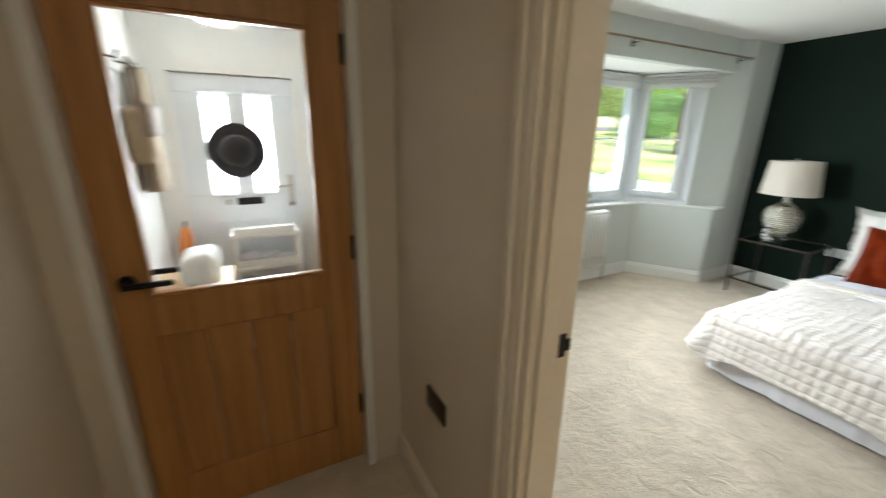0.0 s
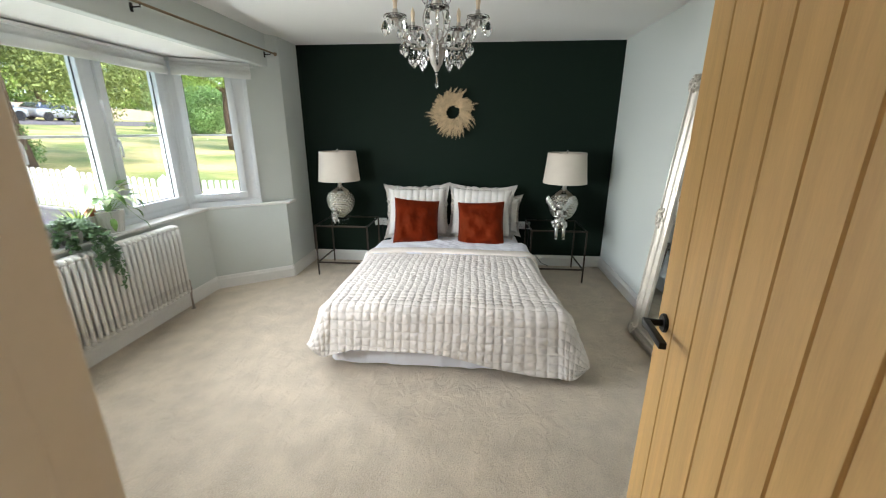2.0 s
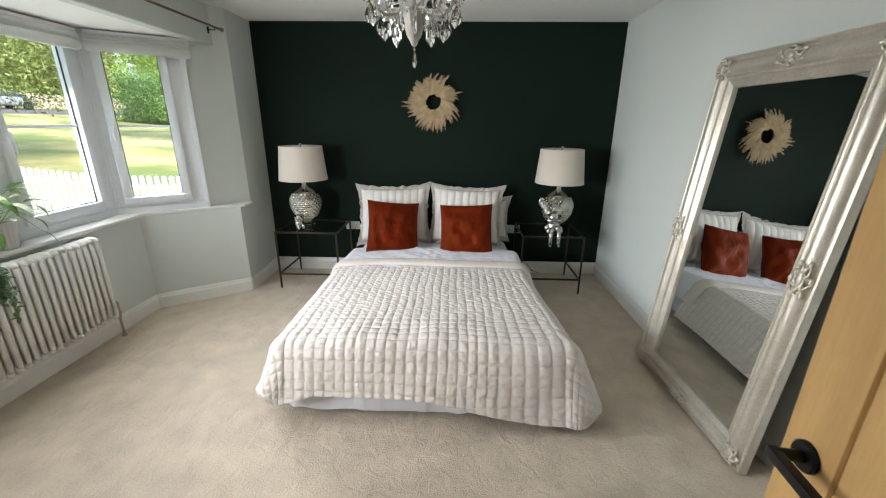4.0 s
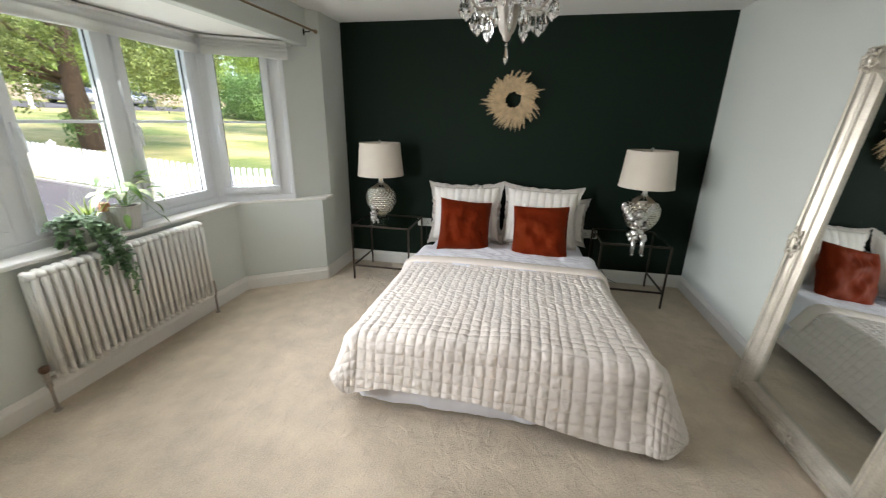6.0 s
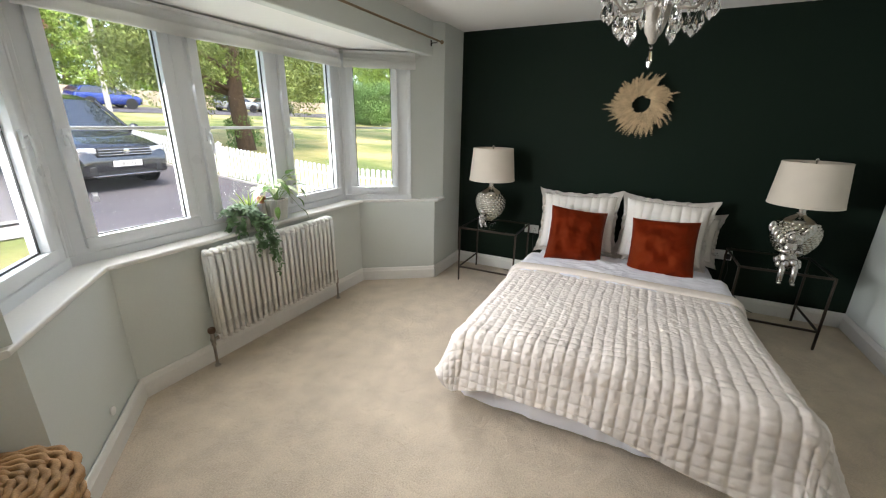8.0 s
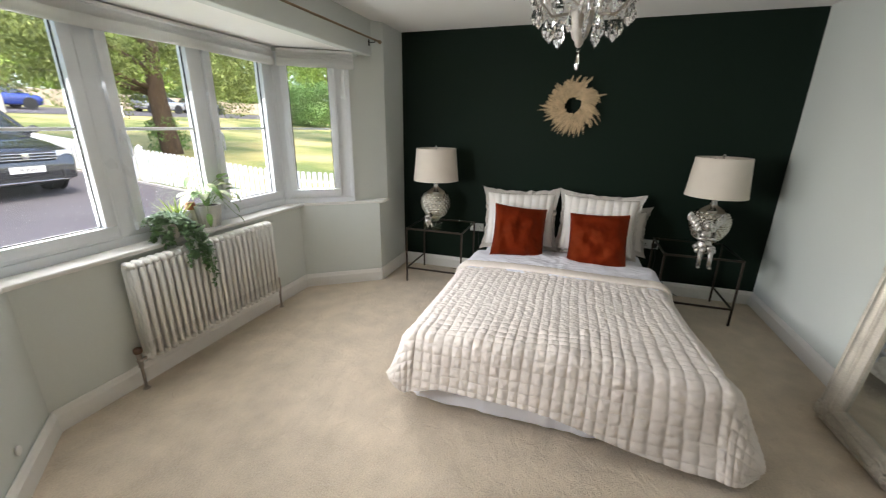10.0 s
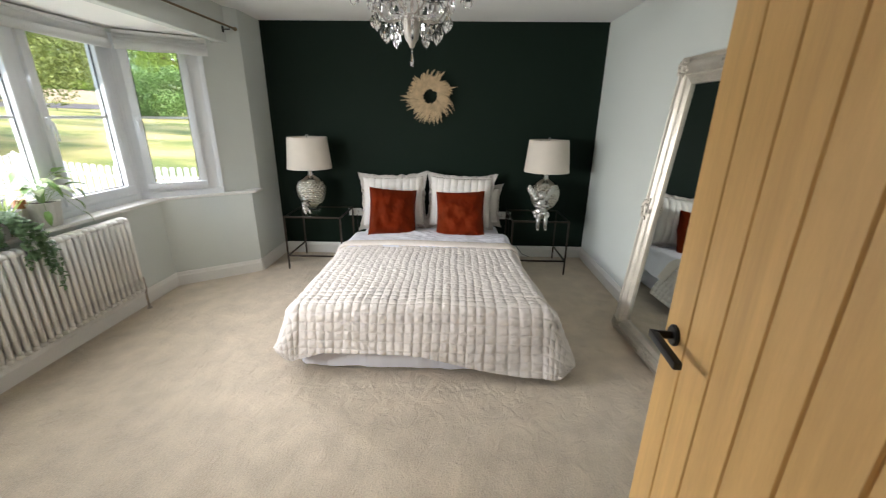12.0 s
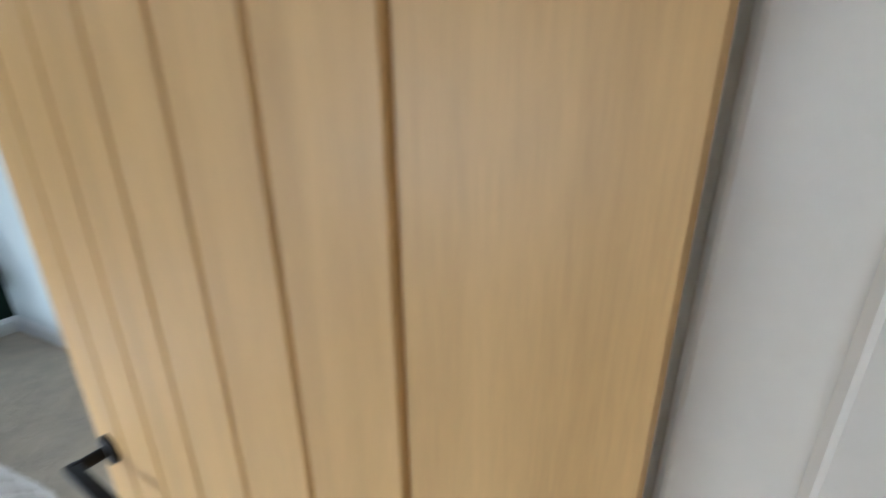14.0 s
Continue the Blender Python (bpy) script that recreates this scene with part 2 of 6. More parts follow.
structure("wall_north_west", cube(-4.21, 3.43, -0.12, -3.60, 3.70, H + 0.15), WALL, "pale grey-green pier beside the bay")
structure("wall_bulkhead", cube(-3.60, 3.50, 2.11, -0.43, 3.58, H + 0.15, 0.006), WALL, "pale painted beam across the bay opening")
structure("roof_slab", cube(-6.7, -2.3, H + 0.16, 0.3, 4.9, H + 0.3), CEIL, "plain slab above the rooms")


# low walls under the bay windows
structure("wall_bay_centre", prism([BAY[1], BAY[2], (-3.25, 4.32), (-0.86, 4.32)], -0.4, 0.797), WALL, "pale grey-green wall under the bay window")
structure("wall_bay_right", prism([(-0.603, 3.436), BAY[1], (-0.86, 4.32), (-0.35, 3.62), (-0.45, 3.45)], -0.4, 0.797), WALL, "pale grey-green angled wall under the bay window")
structure("wall_bay_left", prism([BAY[2], (-3.597, 3.436), (-3.72, 3.45), (-3.84, 3.62), (-3.25, 4.32)], -0.4, 0.797), WALL, "pale grey-green angled wall under the bay window")
# the piers above the sill, beside the angled windows
structure("wall_bay_right_upper", prism([(-0.42, 3.4305), (-0.714, 3.640), (-0.69, 3.70), (-0.56, 3.76), (-0.40, 3.72), (-0.40, 3.4305)], 0.82, H + 0.15), WALL, "pale grey-green reveal beside the bay window")
structure("wall_bay_left_upper", prism([(-3.60, 3.431), (-3.80, 3.431), (-3.84, 3.66), (-3.70, 3.65), (-3.655, 3.575)], 0.82, 2.3), WALL, "pale grey-green reveal beside the bay window")
# head of the bay above the windows
structure("wall_bay_head", merge(prism([(-1.06, 4.13), (-3.18, 4.13), (-3.25, 4.32), (-0.95, 4.32)], 2.09, 2.3),
          prism([(-0.66, 3.57), (-1.06, 4.13), (-0.95, 4.32), (-0.42, 3.6)], 2.09, 2.3),
          prism([(-3.18, 4.13), (-3.68, 3.56), (-3.85, 3.66), (-3.25, 4.32)], 2.09, 2.3)), WALL, "painted head above the bay windows")


def sill_board():
    """A board with a rounded nose that follows the bay and runs a little past its ends."""
    bm = prism([(-0.435, 3.398), (-0.58, 3.398), (-1.0, 3.996), (-3.085, 3.996), (-3.62, 3.398), (-3.76, 3.398), (-3.78, 3.60), (-3.25, 4.26), (-0.98, 4.26), (-0.40, 3.5), (-0.435, 3.43)], 0.795, 0.822)
    nose = [e for e in bm.edges if abs(e.verts[0].co.z - e.verts[1].co.z) < 1e-4 and max(v.co.y for v in e.verts) < 4.0 and min(v.co.x for v in e.verts) > -3.7]
    bmesh.ops.bevel(bm, geom=nose, offset=0.009, segments=3, profile=0.5, affect="EDGES")
    return bm


structure("window_sill", sill_board(), TRIM, "white gloss painted bay window sill")


# ---------- skirting boards ----------
def skirting(name, p, q, label="white painted skirting board", h=0.125, mt=None, d=0.018):
    """A board of moulded section from p to q, standing out to the left of the way from p to q."""
    (x0, y0), (x1, y1) = p, q
    L = math.hypot(x1 - x0, y1 - y0)
    ux, uy = (x1 - x0) / L, (y1 - y0) / L
    prof = [(0, 0), (d, 0), (d, h * 0.72), (d * 0.75, h * 0.80), (d * 0.55, h * 0.93), (d * 0.3, h), (0, h)]
    bm = bmesh.new()
    a = [bm.verts.new((x0 - uy * o, y0 + ux * o, z)) for o, z in prof]
    b = [bm.verts.new((x1 - uy * o, y1 + ux * o, z)) for o, z in prof]
    n = len(prof)
    bm.faces.new(a)
    bm.faces.new(b[::-1])
    for i in range(n):
        bm.faces.new((a[i], b[i], b[(i + 1) % n], a[(i + 1) % n]))
    bmesh.ops.recalc_face_normals(bm, faces=bm.faces[:])
    return structure(name, bm, mt or TRIM, label)


skirting("baseboard_east", (0, 0), (0, 3.43))
skirting("baseboard_south", (-4.21, 0), (-0.018, 0))
skirting("baseboard_pier_east", (-0.018, 3.43), (-0.6, 3.43))
skirting("baseboard_bay_right", (-0.605, 3.43), (-1.02, 4.025))
skirting("baseboard_bay_centre", (-1.02, 4.03), (-3.065, 4.03))
skirting("baseboard_bay_left", (-3.06, 4.025), (-3.595, 3.43))
skirting("baseboard_pier_west", (-3.60, 3.43), (-4.19, 3.43))
skirting("baseboard_west", (-4.21, 3.41), (-4.21, 1.90))
skirting("baseboard_west_short", (-4.21, 0.88), (-4.21, 0.018))
HALLTRIM = mat("cream_gloss_trim", (0.66, 0.60, 0.52), 0.4, vary=0.03, scale=3, fine=60, bump=0.04, depth=0.0006)
skirting("baseboard_hall", (-4.338, 1.90), (-4.338, 2.66), "cream painted skirting board", mt=HALLTRIM)
skirting("baseboard_hall_west", (-5.44, 2.66), (-5.44, -2.1), "cream painted skirting board", mt=HALLTRIM)


# ---------- door linings ----------
def architrave(name, x, y0, y1, side, mt, label):
    """Moulded door casing round an opening in a wall of constant x; side is the way it stands out."""
    w, bms = 0.07, []
    for a, b, z0, z1 in ((y0 - w, y0, 0, 2.02 + w), (y1, y1 + w, 0, 2.02 + w), (y0, y1, 2.02, 2.02 + w)):
        bms.append(cube(min(x, x + side * 0.016), a, z0, max(x, x + side * 0.016), b, z1, 0.004))
    for a, b in ((y0 - w, y0 - w + 0.022), (y1 + w - 0.022, y1 + w)):
        bms.append(cube(min(x + side * 0.014, x + side * 0.024), a, 0, max(x + side * 0.014, x + side * 0.024), b, 2.02 + w, 0.0045, 3))
    for a in (y0 - 0.030, y1 + 0.018):
        bms.append(cube(min(x + side * 0.014, x + side * 0.018), a, 0, max(x + side * 0.014, x + side * 0.018), a + 0.012, 2.02, 0.0018, 2))
    return structure(name, merge(*bms), mt, label)


lining = mat("door_lining_paint", (0.68, 0.61, 0.52), 0.4, vary=0.03, scale=3, fine=60, bump=0.04, depth=0.0006)
structure("trim_door_lining", merge(cube(-4.338, 0.945, 0, -4.205, 0.975, 2.02, 0.002), cube(-4.338, 1.795, 0, -4.205, 1.825, 2.02, 0.002), cube(-4.338, 0.975, 1.99, -4.205, 1.795, 2.02, 0.002),
          cube(-4.315, 1.782, 0, -4.262, 1.795, 1.99, 0.002), cube(-4.315, 0.975, 0, -4.262, 0.988, 1.99, 0.002)), lining, "cream painted door lining with stops")
architrave("trim_architrave_hall", -4.338, 0.955, 1.815, -1, lining, "cream moulded architrave on the hall side")
architrave("trim_architrave_room", -4.21, 0.955, 1.815, 1, TRIM, "white moulded architrave on the bedroom side")
strike = base("strike_plate", "black metal strike plate on the door jamb", "strike plate", pose(-4.235, 1.794, 1.03))
part("plate", cube(-0.012, -0.002, -0.032, 0.010, 0.0005, 0.032, 0.0006), BLACK, strike)
part("lip", cube(0.008, -0.005, -0.016, 0.022, 0.0, 0.016, 0.001), BLACK, strike)


# ---------- bedroom door, standing open ----------
def lever_handle(parent, x, y, z, side, way, name="handle"):
    """Black lever on a round rose; side is +1 or -1 along y, way is the way the lever points along x."""
    rose = lathe([(0.026, 0), (0.026, 0.006), (0.023, 0.009)], 24)
    neck = lathe([(0.010, 0), (0.010, 0.05)], 12)
    bm = merge(rose, neck)
    bm.transform(pose(0, 0, 0, -90 * side))
    lever = merge(bm, cube(min(0, way * 0.125) - 0.009, min(side * 0.04, side * 0.058), -0.009, max(0, way * 0.125) + 0.009, max(side * 0.04, side * 0.058), 0.009, 0.003, 2))
    return part(name, lever, BLACK, parent, "matt black lever handle on a round rose", m=pose(x, y, z))


DOOR_A = -5.7
# core coloured darker than the planks to put shade into the grooves
CORE = wood("oak_groove_shade", (0.16, 0.07, 0.02), (0.12, 0.05, 0.015))
door_1 = base("door_1", "oak cottage door with vertical grooves standing open", "door", pose(-4.195, 0.9712, 0.006, 0, 0, DOOR_A))
tagged(door_1, kind="structure")
DW, N = 0.792, 7
def plank_mesh(w, y0, y1, h, g=0.004):
    """A board with bevelled long edges, so that two side by side show a V groove."""
    poly = [(0.001, y0 + g), (g, y0), (w - g, y0), (w - 0.001, y0 + g), (w - 0.001, y1 - g), (w - g, y1), (g, y1), (0.001, y1 - g)]
    return prism(poly, 0, h)


HP = 0.148
plank = finish("plank", plank_mesh((DW - HP) / (N - 1) - 0.001, 0.0, 0.040, 1.975), OAK, 0)
hinge_plank = finish("plank", plank_mesh(HP - 0.001, 0.0, 0.040, 1.975), OAK, 0)
for i in range(N):
    ob = new("plank", plank if i else hinge_plank)
    ob.parent = door_1
    ob.matrix_basis = pose(HP + (i - 1) * (DW - HP) / (N - 1) if i else 0, 0, 0)
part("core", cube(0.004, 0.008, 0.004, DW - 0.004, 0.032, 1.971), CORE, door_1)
lever_handle(door_1, DW - 0.055, 0.040, 1.015, 1, -1)
lever_handle(door_1, DW - 0.055, 0.0, 1.015, -1, -1)
part("latch", cube(DW - 0.002, 0.008, 0.97, DW + 0.003, 0.032, 1.04, 0.001), BLACK, door_1)
for z in (0.22, 1.0, 1.76):
    part("hinge", merge(tube([(-0.004, 0.0, z - 0.05), (-0.004, 0.0, z + 0.05)], 0.006, 10), cube(-0.003, 0.0, z - 0.05, 0.0, 0.034, z + 0.05)), BLACK, door_1)


# ---------- bay windows ----------
def window(name, p, q, lights, label, handle_left):
    """A run of casements from p to q (seen from the room), lights: the glass's start and end along it."""
    (x0, y0), (x1, y1) = p, q
    L = math.hypot(x1 - x0, y1 - y0)
    win = base(name, label, "window", pose(x0, y0, 0.803, 0, 0, math.degrees(math.atan2(y1 - y0, x1 - x0))))
    tagged(win, kind="structure")
    Z0, Z1 = 0.0, 1.29
    edges = [0.0] + [(a[1] + b[0]) / 2 for a, b in zip(lights, lights[1:])] + [L]
    bars = [cube(0, -0.035, Z0, L, 0.035, 0.07, 0.004), cube(0, -0.035, Z1 - 0.06, L, 0.035, Z1, 0.004)]
    for i, e in enumerate(edges):
        w = 0.036
        a, b = (e, e + w) if i == 0 else ((e - w, e) if i == len(edges) - 1 else (e - w, e + w))
        bars.append(cube(a, -0.034, 0.07, b, 0.034, Z1 - 0.06, 0.004))
    for k, (a, b) in enumerate(lights):
        if a - 0.052 > edges[k] + 0.036:
            bars.append(cube(edges[k] + 0.030, -0.030, 0.066, a - 0.050, 0.030, Z1 - 0.056, 0.003))
        if b + 0.052 < edges[k + 1] - 0.036:
            bars.append(cube(b + 0.050, -0.030, 0.066, edges[k + 1] - 0.030, 0.030, Z1 - 0.056, 0.003))
        bars.append(cube(a - 0.060, -0.028, 0.066, b + 0.060, 0.028, 0.10, 0.002))
    part("window_frame", merge(*bars), UPVC, win, "white plastic outer frame")
    for k, (a, b) in enumerate(lights):
        g0, g1 = 0.150, 1.215
        s = 0.056
        bms = []
        for u0, u1, v0, v1 in ((a - s, b + s, g0 - s, g0), (a - s, b + s, g1, g1 + s), (a - s, a, g0, g1), (b, b + s, g0, g1)):
            bms.append(cube(u0, -0.056, v0, u1, 0.02, v1, 0.007, 2))
        sash = part("sash", merge(*bms), UPVC, win, "white plastic casement")
        t = 0.005
        gas = [cube(u0, -0.020, v0, u1, -0.012, v1) for u0, u1, v0, v1 in ((a, b, g0, g0 + t), (a, b, g1 - t, g1), (a, a + t, g0, g1), (b - t, b, g0, g1))]
        part("gasket", merge(*gas), RUBBER, sash, "black glazing gasket")
        pane = part("pane", cube(a, -0.014, g0, b, -0.010, g1), PANE, sash, "clear glass")
        pane.visible_shadow = False
        part("glazing_bar", cube(a, -0.020, 0.672, b, -0.003, 0.690, 0.002), UPVC, sash)
        hx = a - 0.028 if handle_left else b + 0.028
        lever = merge(cube(-0.012, -0.016, -0.04, 0.012, 0, 0.04, 0.004, 2), tube([(0, -0.012, 0.0), (0, -0.03, 0.012), (0.002, -0.034, 0.0), (0.008, -0.034, -0.06), (0.010, -0.030, -0.11)], 0.009, 8, 0.007))
        part("window_handle", lever, UPVC, sash, "white lever handle", m=pose(hx, -0.056, 0.64))
    return win


U = (0.573, -0.819)
WR0, WL0 = (-1.06, 4.17), (-3.18, 4.17)
window("window_1", WL0, WR0, [(0.147, 0.618), (0.84, 1.306), (1.491, 1.97)], "white three-light casement window in the bay", True)
window("window_2", WR0, (WR0[0] + 0.646 * U[0], WR0[1] + 0.646 * U[1]), [(0.136, 0.466)], "white single casement on the angled side of the bay", True)
window("window_3", (WL0[0] - 0.76 * 0.667, WL0[1] - 0.76 * 0.745), WL0, [(0.12, 0.56)], "white single casement on the angled side of the bay", False)
LINEN = mat("off_white_linen", (0.80, 0.80, 0.79), 0.9, vary=0.04, scale=8, fine=300, bump=0.3, depth=0.001)


def roman_blind(name, x0, y0, x1, y1, folds, z0=1.975, z1=2.115):
    """A folded-up fabric blind hanging from a batten, with its cord."""
    L = math.hypot(x1 - x0, y1 - y0)
    bl = base(name, "folded-up off-white roman blind above the window", "blind", pose(x0, y0, 0, 0, 0, math.degrees(math.atan2(y1 - y0, x1 - x0))), "bay window blinds")
    part("headrail", cube(0, -0.012, z1 - 0.02, L, 0.03, z1, 0.003), LINEN, bl)
    drop, lip = z1 - 0.022 - z0, 0.017
    tops = [z0 + drop * (0.62 + 0.38 * i / max(1, folds - 1)) for i in range(folds)] if folds > 1 else [z1 - 0.022]
    for i, top in enumerate(tops):
        low = z0 if i == 0 else tops[i - 1] - lip

        def cloth(u, v, low=low, top=top, i=i):
            seam = 0.0012 * math.sin(u * L * 26 + i) + 0.003 * noise.noise(Vector((u * L * 2.2, v * 0.6, i + 5)))
            belly = 0.010 * math.sin(min(1.0, v * 1.15) * math.pi) + 0.004 * (1 - v)
            sag = 0.003 * math.sin(u * math.pi * 4 + i) * (1 - v)
            return Vector((u * L, -0.014 - 0.008 * (folds - 1 - i) - belly + seam, low + (top - low) * v + sag))
        bm = sheet(cloth, 48, 8)
        bmesh.ops.solidify(bm, geom=bm.faces[:], thickness=0.003)
        part("fold", bm, LINEN, bl, smooth=True)
    return bl


roman_blind("roman_blind", -3.14, 4.10, -1.11, 4.10, 2)
roman_blind("roman_blind", -1.075, 4.075, -1.075 + 0.615 * U[0], 4.075 + 0.615 * U[1], 3, 1.975, 2.115)
roman_blind("roman_blind", -3.62, 3.60, -3.18, 4.07, 3, 1.975, 2.115)
for cx, cy in ((-1.03, 4.06),):
    cord = base("blind_cord", "white blind cord with a small pull", "blind cord", pose(cx, cy, 0))
    part("cord", tube([(0, 0, 2.0), (0.004, 0.0, 1.5), (0.03, -0.004, 1.1), (0.034, -0.004, 0.86)], 0.0022, 6), LINEN, cord)
    part("pull", lathe([(0.004, 0.83), (0.009, 0.835), (0.008, 0.85), (0.004, 0.865)], 10), UPVC, cord, m=pose(0.034, -0.004, 0))

# curtain pole on the beam
BRASS = mat("aged_brass", (0.36, 0.27, 0.17), 0.35, metal=1.0, vary=0.12, fine=120, bump=0.05, depth=0.0004)
pole = base("curtain_pole", "slim aged brass curtain pole across the bay opening", "curtain pole", pose(0, 3.44, 2.234))
part("rod", tube([(-3.55, 0, 0), (-0.475, 0, 0)], 0.008, 12), BRASS, pole)
for x, s in ((-0.475, 1), (-3.55, -1)):
    part("finial", merge(ball(x + s * 0.014, 0, 0, 0.017), tube([(x - s * 0.006, 0, 0), (x, 0, 0)], 0.012, 12)), BRASS, pole)
for x in (-0.56, -2.05, -3.45):
    part("bracket", merge(tube([(x, 0.058, -0.02), (x, 0.0, -0.02), (x, 0, -0.008)], 0.004, 8), cube(x - 0.01, 0.053, -0.045, x + 0.01, 0.060, 0.005, 0.002)), BLACK, pole)


# ---------- bed ----------
QUILT = mat("cream_quilted_cotton", (0.70, 0.64, 0.59), 0.85, vary=0.05, scale=9, fine=420, bump=0.35, depth=0.0012, sheen=0.15)
LINING = mat("cream_cotton_edge", (0.73, 0.665, 0.60), 0.85, vary=0.05, scale=9, fine=420, bump=0.3, depth=0.001)
SHEET = mat("white_bed_sheet", (0.84, 0.84, 0.90), 0.85, vary=0.03, scale=10, fine=300, bump=0.25, depth=0.001)
VELVET = mat("rust_velvet", (0.112, 0.0120, 0.0034), 0.55, vary=0.45, scale=5.0, fine=600, bump=0.3, depth=0.0008, sheen=0.35)
VELVET.node_tree.nodes["Principled BSDF"].inputs["Sheen Roughness"].default_value = 0.35
VELVET.node_tree.nodes["Principled BSDF"].inputs["Sheen Tint"].default_value = (0.9, 0.22, 0.04, 1)
VELVET.node_tree.nodes["Principled BSDF"].inputs["Specular IOR Level"].default_value = 0.35
VELVET.node_tree.nodes["Principled BSDF"].inputs["Specular Tint"].default_value = (0.95, 0.25, 0.06, 1)
PILLOW = mat("off_white_pillow_cotton", (0.80, 0.76, 0.71), 0.85, vary=0.04, scale=9, fine=420, bump=0.3, depth=0.001)
TOP, YC, HW, FOOT = 0.415, 1.70, 0.70, -2.13
bed = base("bed", "double bed made up with cream quilted bedspread and white sheets", "bed", pose(0, 0, 0))


def soft_box(x0, y0, z0, x1, y1, z1, r, amp, seed):
    """A padded box with rounded edges and slightly uneven faces."""
    bm = cube(x0, y0, z0, x1, y1, z1)
    bmesh.ops.subdivide_edges(bm, edges=bm.edges[:], cuts=14, use_grid_fill=True)
    lo, hi = Vector((x0 + r, y0 + r, z0 + r)), Vector((x1 - r, y1 - r, z1 - r))
    for v in bm.verts:
        c = Vector([min(max(v.co[i], lo[i]), hi[i]) for i in range(3)])
        d = v.co - c
        v.co = c + (d.normalized() * r if d.length > 1e-6 else d)
        v.co += Vector((noise.noise(v.co * 5 + Vector((seed, 0, 0))), noise.noise(v.co * 5 + Vector((0, seed, 0))), noise.noise(v.co * 5 + Vector((0, 0, seed))))) * amp
    return bm


part("divan_base", soft_box(-2.14, 1.02, 0.012, -0.06, 2.38, 0.24, 0.02, 0.004, 1), SHEET, bed, "white fabric divan base")
part("mattress", soft_box(-2.13, 1.0, 0.20, -0.06, 2.40, 0.40, 0.05, 0.006, 2), SHEET, bed, "mattress under a white sheet", smooth=True)


def over_edge(r, flare):
    """How far cloth that runs r past an edge stands out and hangs down."""
    R = 0.085
    if r < R * 1.45:
        a = r / R
        return R * math.sin(a), R * (1 - math.cos(a))
    a = 1.45
    return R * math.sin(a) + flare * (r - R * a), R * (1 - math.cos(a)) + 0.95 * (r - R * a)


CELL = 0.0535


def drape(p, q, flare, lift, floor_z=0.012):
    """Where the cloth lies at p along the bed from the fold and q across it from its middle line."""
    a = max(0.0, abs(q) - HW) * (1 if q > 0 else -1)
    b = max(0.0, p - (-0.98 - FOOT))
    x, y = -0.98 - min(p, -0.98 - FOOT), YC + max(-HW, min(HW, q))
    r = math.hypot(a, b)
    most = (0.40 if q > 0 else 0.50) * (1 - 0.20 * (2 * abs(a) * b / max(1e-6, r * r)) ** 2)
    if r > 1e-6:
        short = (1 + (r / most) ** 8) ** -0.125
        a, b, r = a * short, b * short, r * short
    if r > 1e-6:
        o, d = over_edge(r, flare)
        corner = 2 * abs(a) * b / (r * r)
        o *= 1 + 0.2 * corner
        x -= o * b / r
        y += o * a / r
        z = TOP - d
    else:
        z = TOP
    reach = max(0.0, min(1.0, (p - (-0.98 - FOOT) + 0.95) / 1.15))
    if q < -HW * 0.6:
        y -= 0.085 * reach * reach * (3 - 2 * reach) * min(1, (-q - HW * 0.6) / 0.3)
    z += 0.018 * (1 - min(1, r * 6)) * math.cos(q / HW * 1.3)
    return Vector((x, y, max(floor_z + lift, z)))


def quilt_at(u, v):
    p, q = -0.02 + v * 1.53, (u - 0.5) * 2 * (HW + 0.40)
    edge = -0.98 - FOOT
    if p > edge:
        short = 0.90 + 0.34 * max(0.0, min(1.0, (-q - 0.05) / 0.55)) + 0.22 * max(0.0, min(1.0, (q - 0.55) / 0.2))
        p = edge + (p - edge) * short
    e = 0.004
    here = drape(p, q, 0.36, 0.0)
    du, dv = drape(p, q + e, 0.36, 0.0) - drape(p, q - e, 0.36, 0.0), drape(p + e, q, 0.36, 0.0) - drape(p - e, q, 0.36, 0.0)
    nrm = dv.cross(du)
    nrm = nrm.normalized() if nrm.length > 1e-9 else Vector((0, 0, -1))
    nrm = -nrm
    wob = 0.010 * noise.noise(Vector((p * 3, q * 3, 0))) + 0.004 * noise.noise(Vector((p * 11, q * 11, 4)))
    su = abs(math.sin(math.pi * (q + wob) / CELL)) ** 0.32
    sv = abs(math.sin(math.pi * (p + wob) / CELL)) ** 0.32
    flat = max(0.0, min(1.0, (1.02 - p) / 0.14)) * max(0.0, min(1.0, (HW + 0.10 - abs(q)) / 0.10))
    flat = flat * flat * (3 - 2 * flat)
    puff = su * (sv * (1 - 0.93 * flat) + 0.93 * flat)
    crease = flat * (0.0022 * noise.noise(Vector((p * 52 + q * 20, q * 22, 2))) + 0.0013 * noise.noise(Vector((p * 110, q * 60, 4)))) + 0.0022 * noise.noise(Vector((p * 34, q * 34, 9))) + 0.0012 * noise.noise(Vector((p * 90, q * 90, 3)))
    big = 0.013 * noise.noise(Vector((p * 4.5, q * 4.5, 7))) * (1.4 if flat == 0 else 0.5)
    return here + nrm * (0.004 + (0.0108 - 0.0046 * flat) * puff + 1.3 * crease + big)


quilt = sheet(quilt_at, 500, 360)
part("bedspread", quilt, QUILT, bed, "cream cotton bedspread quilted in small squares", smooth=True)


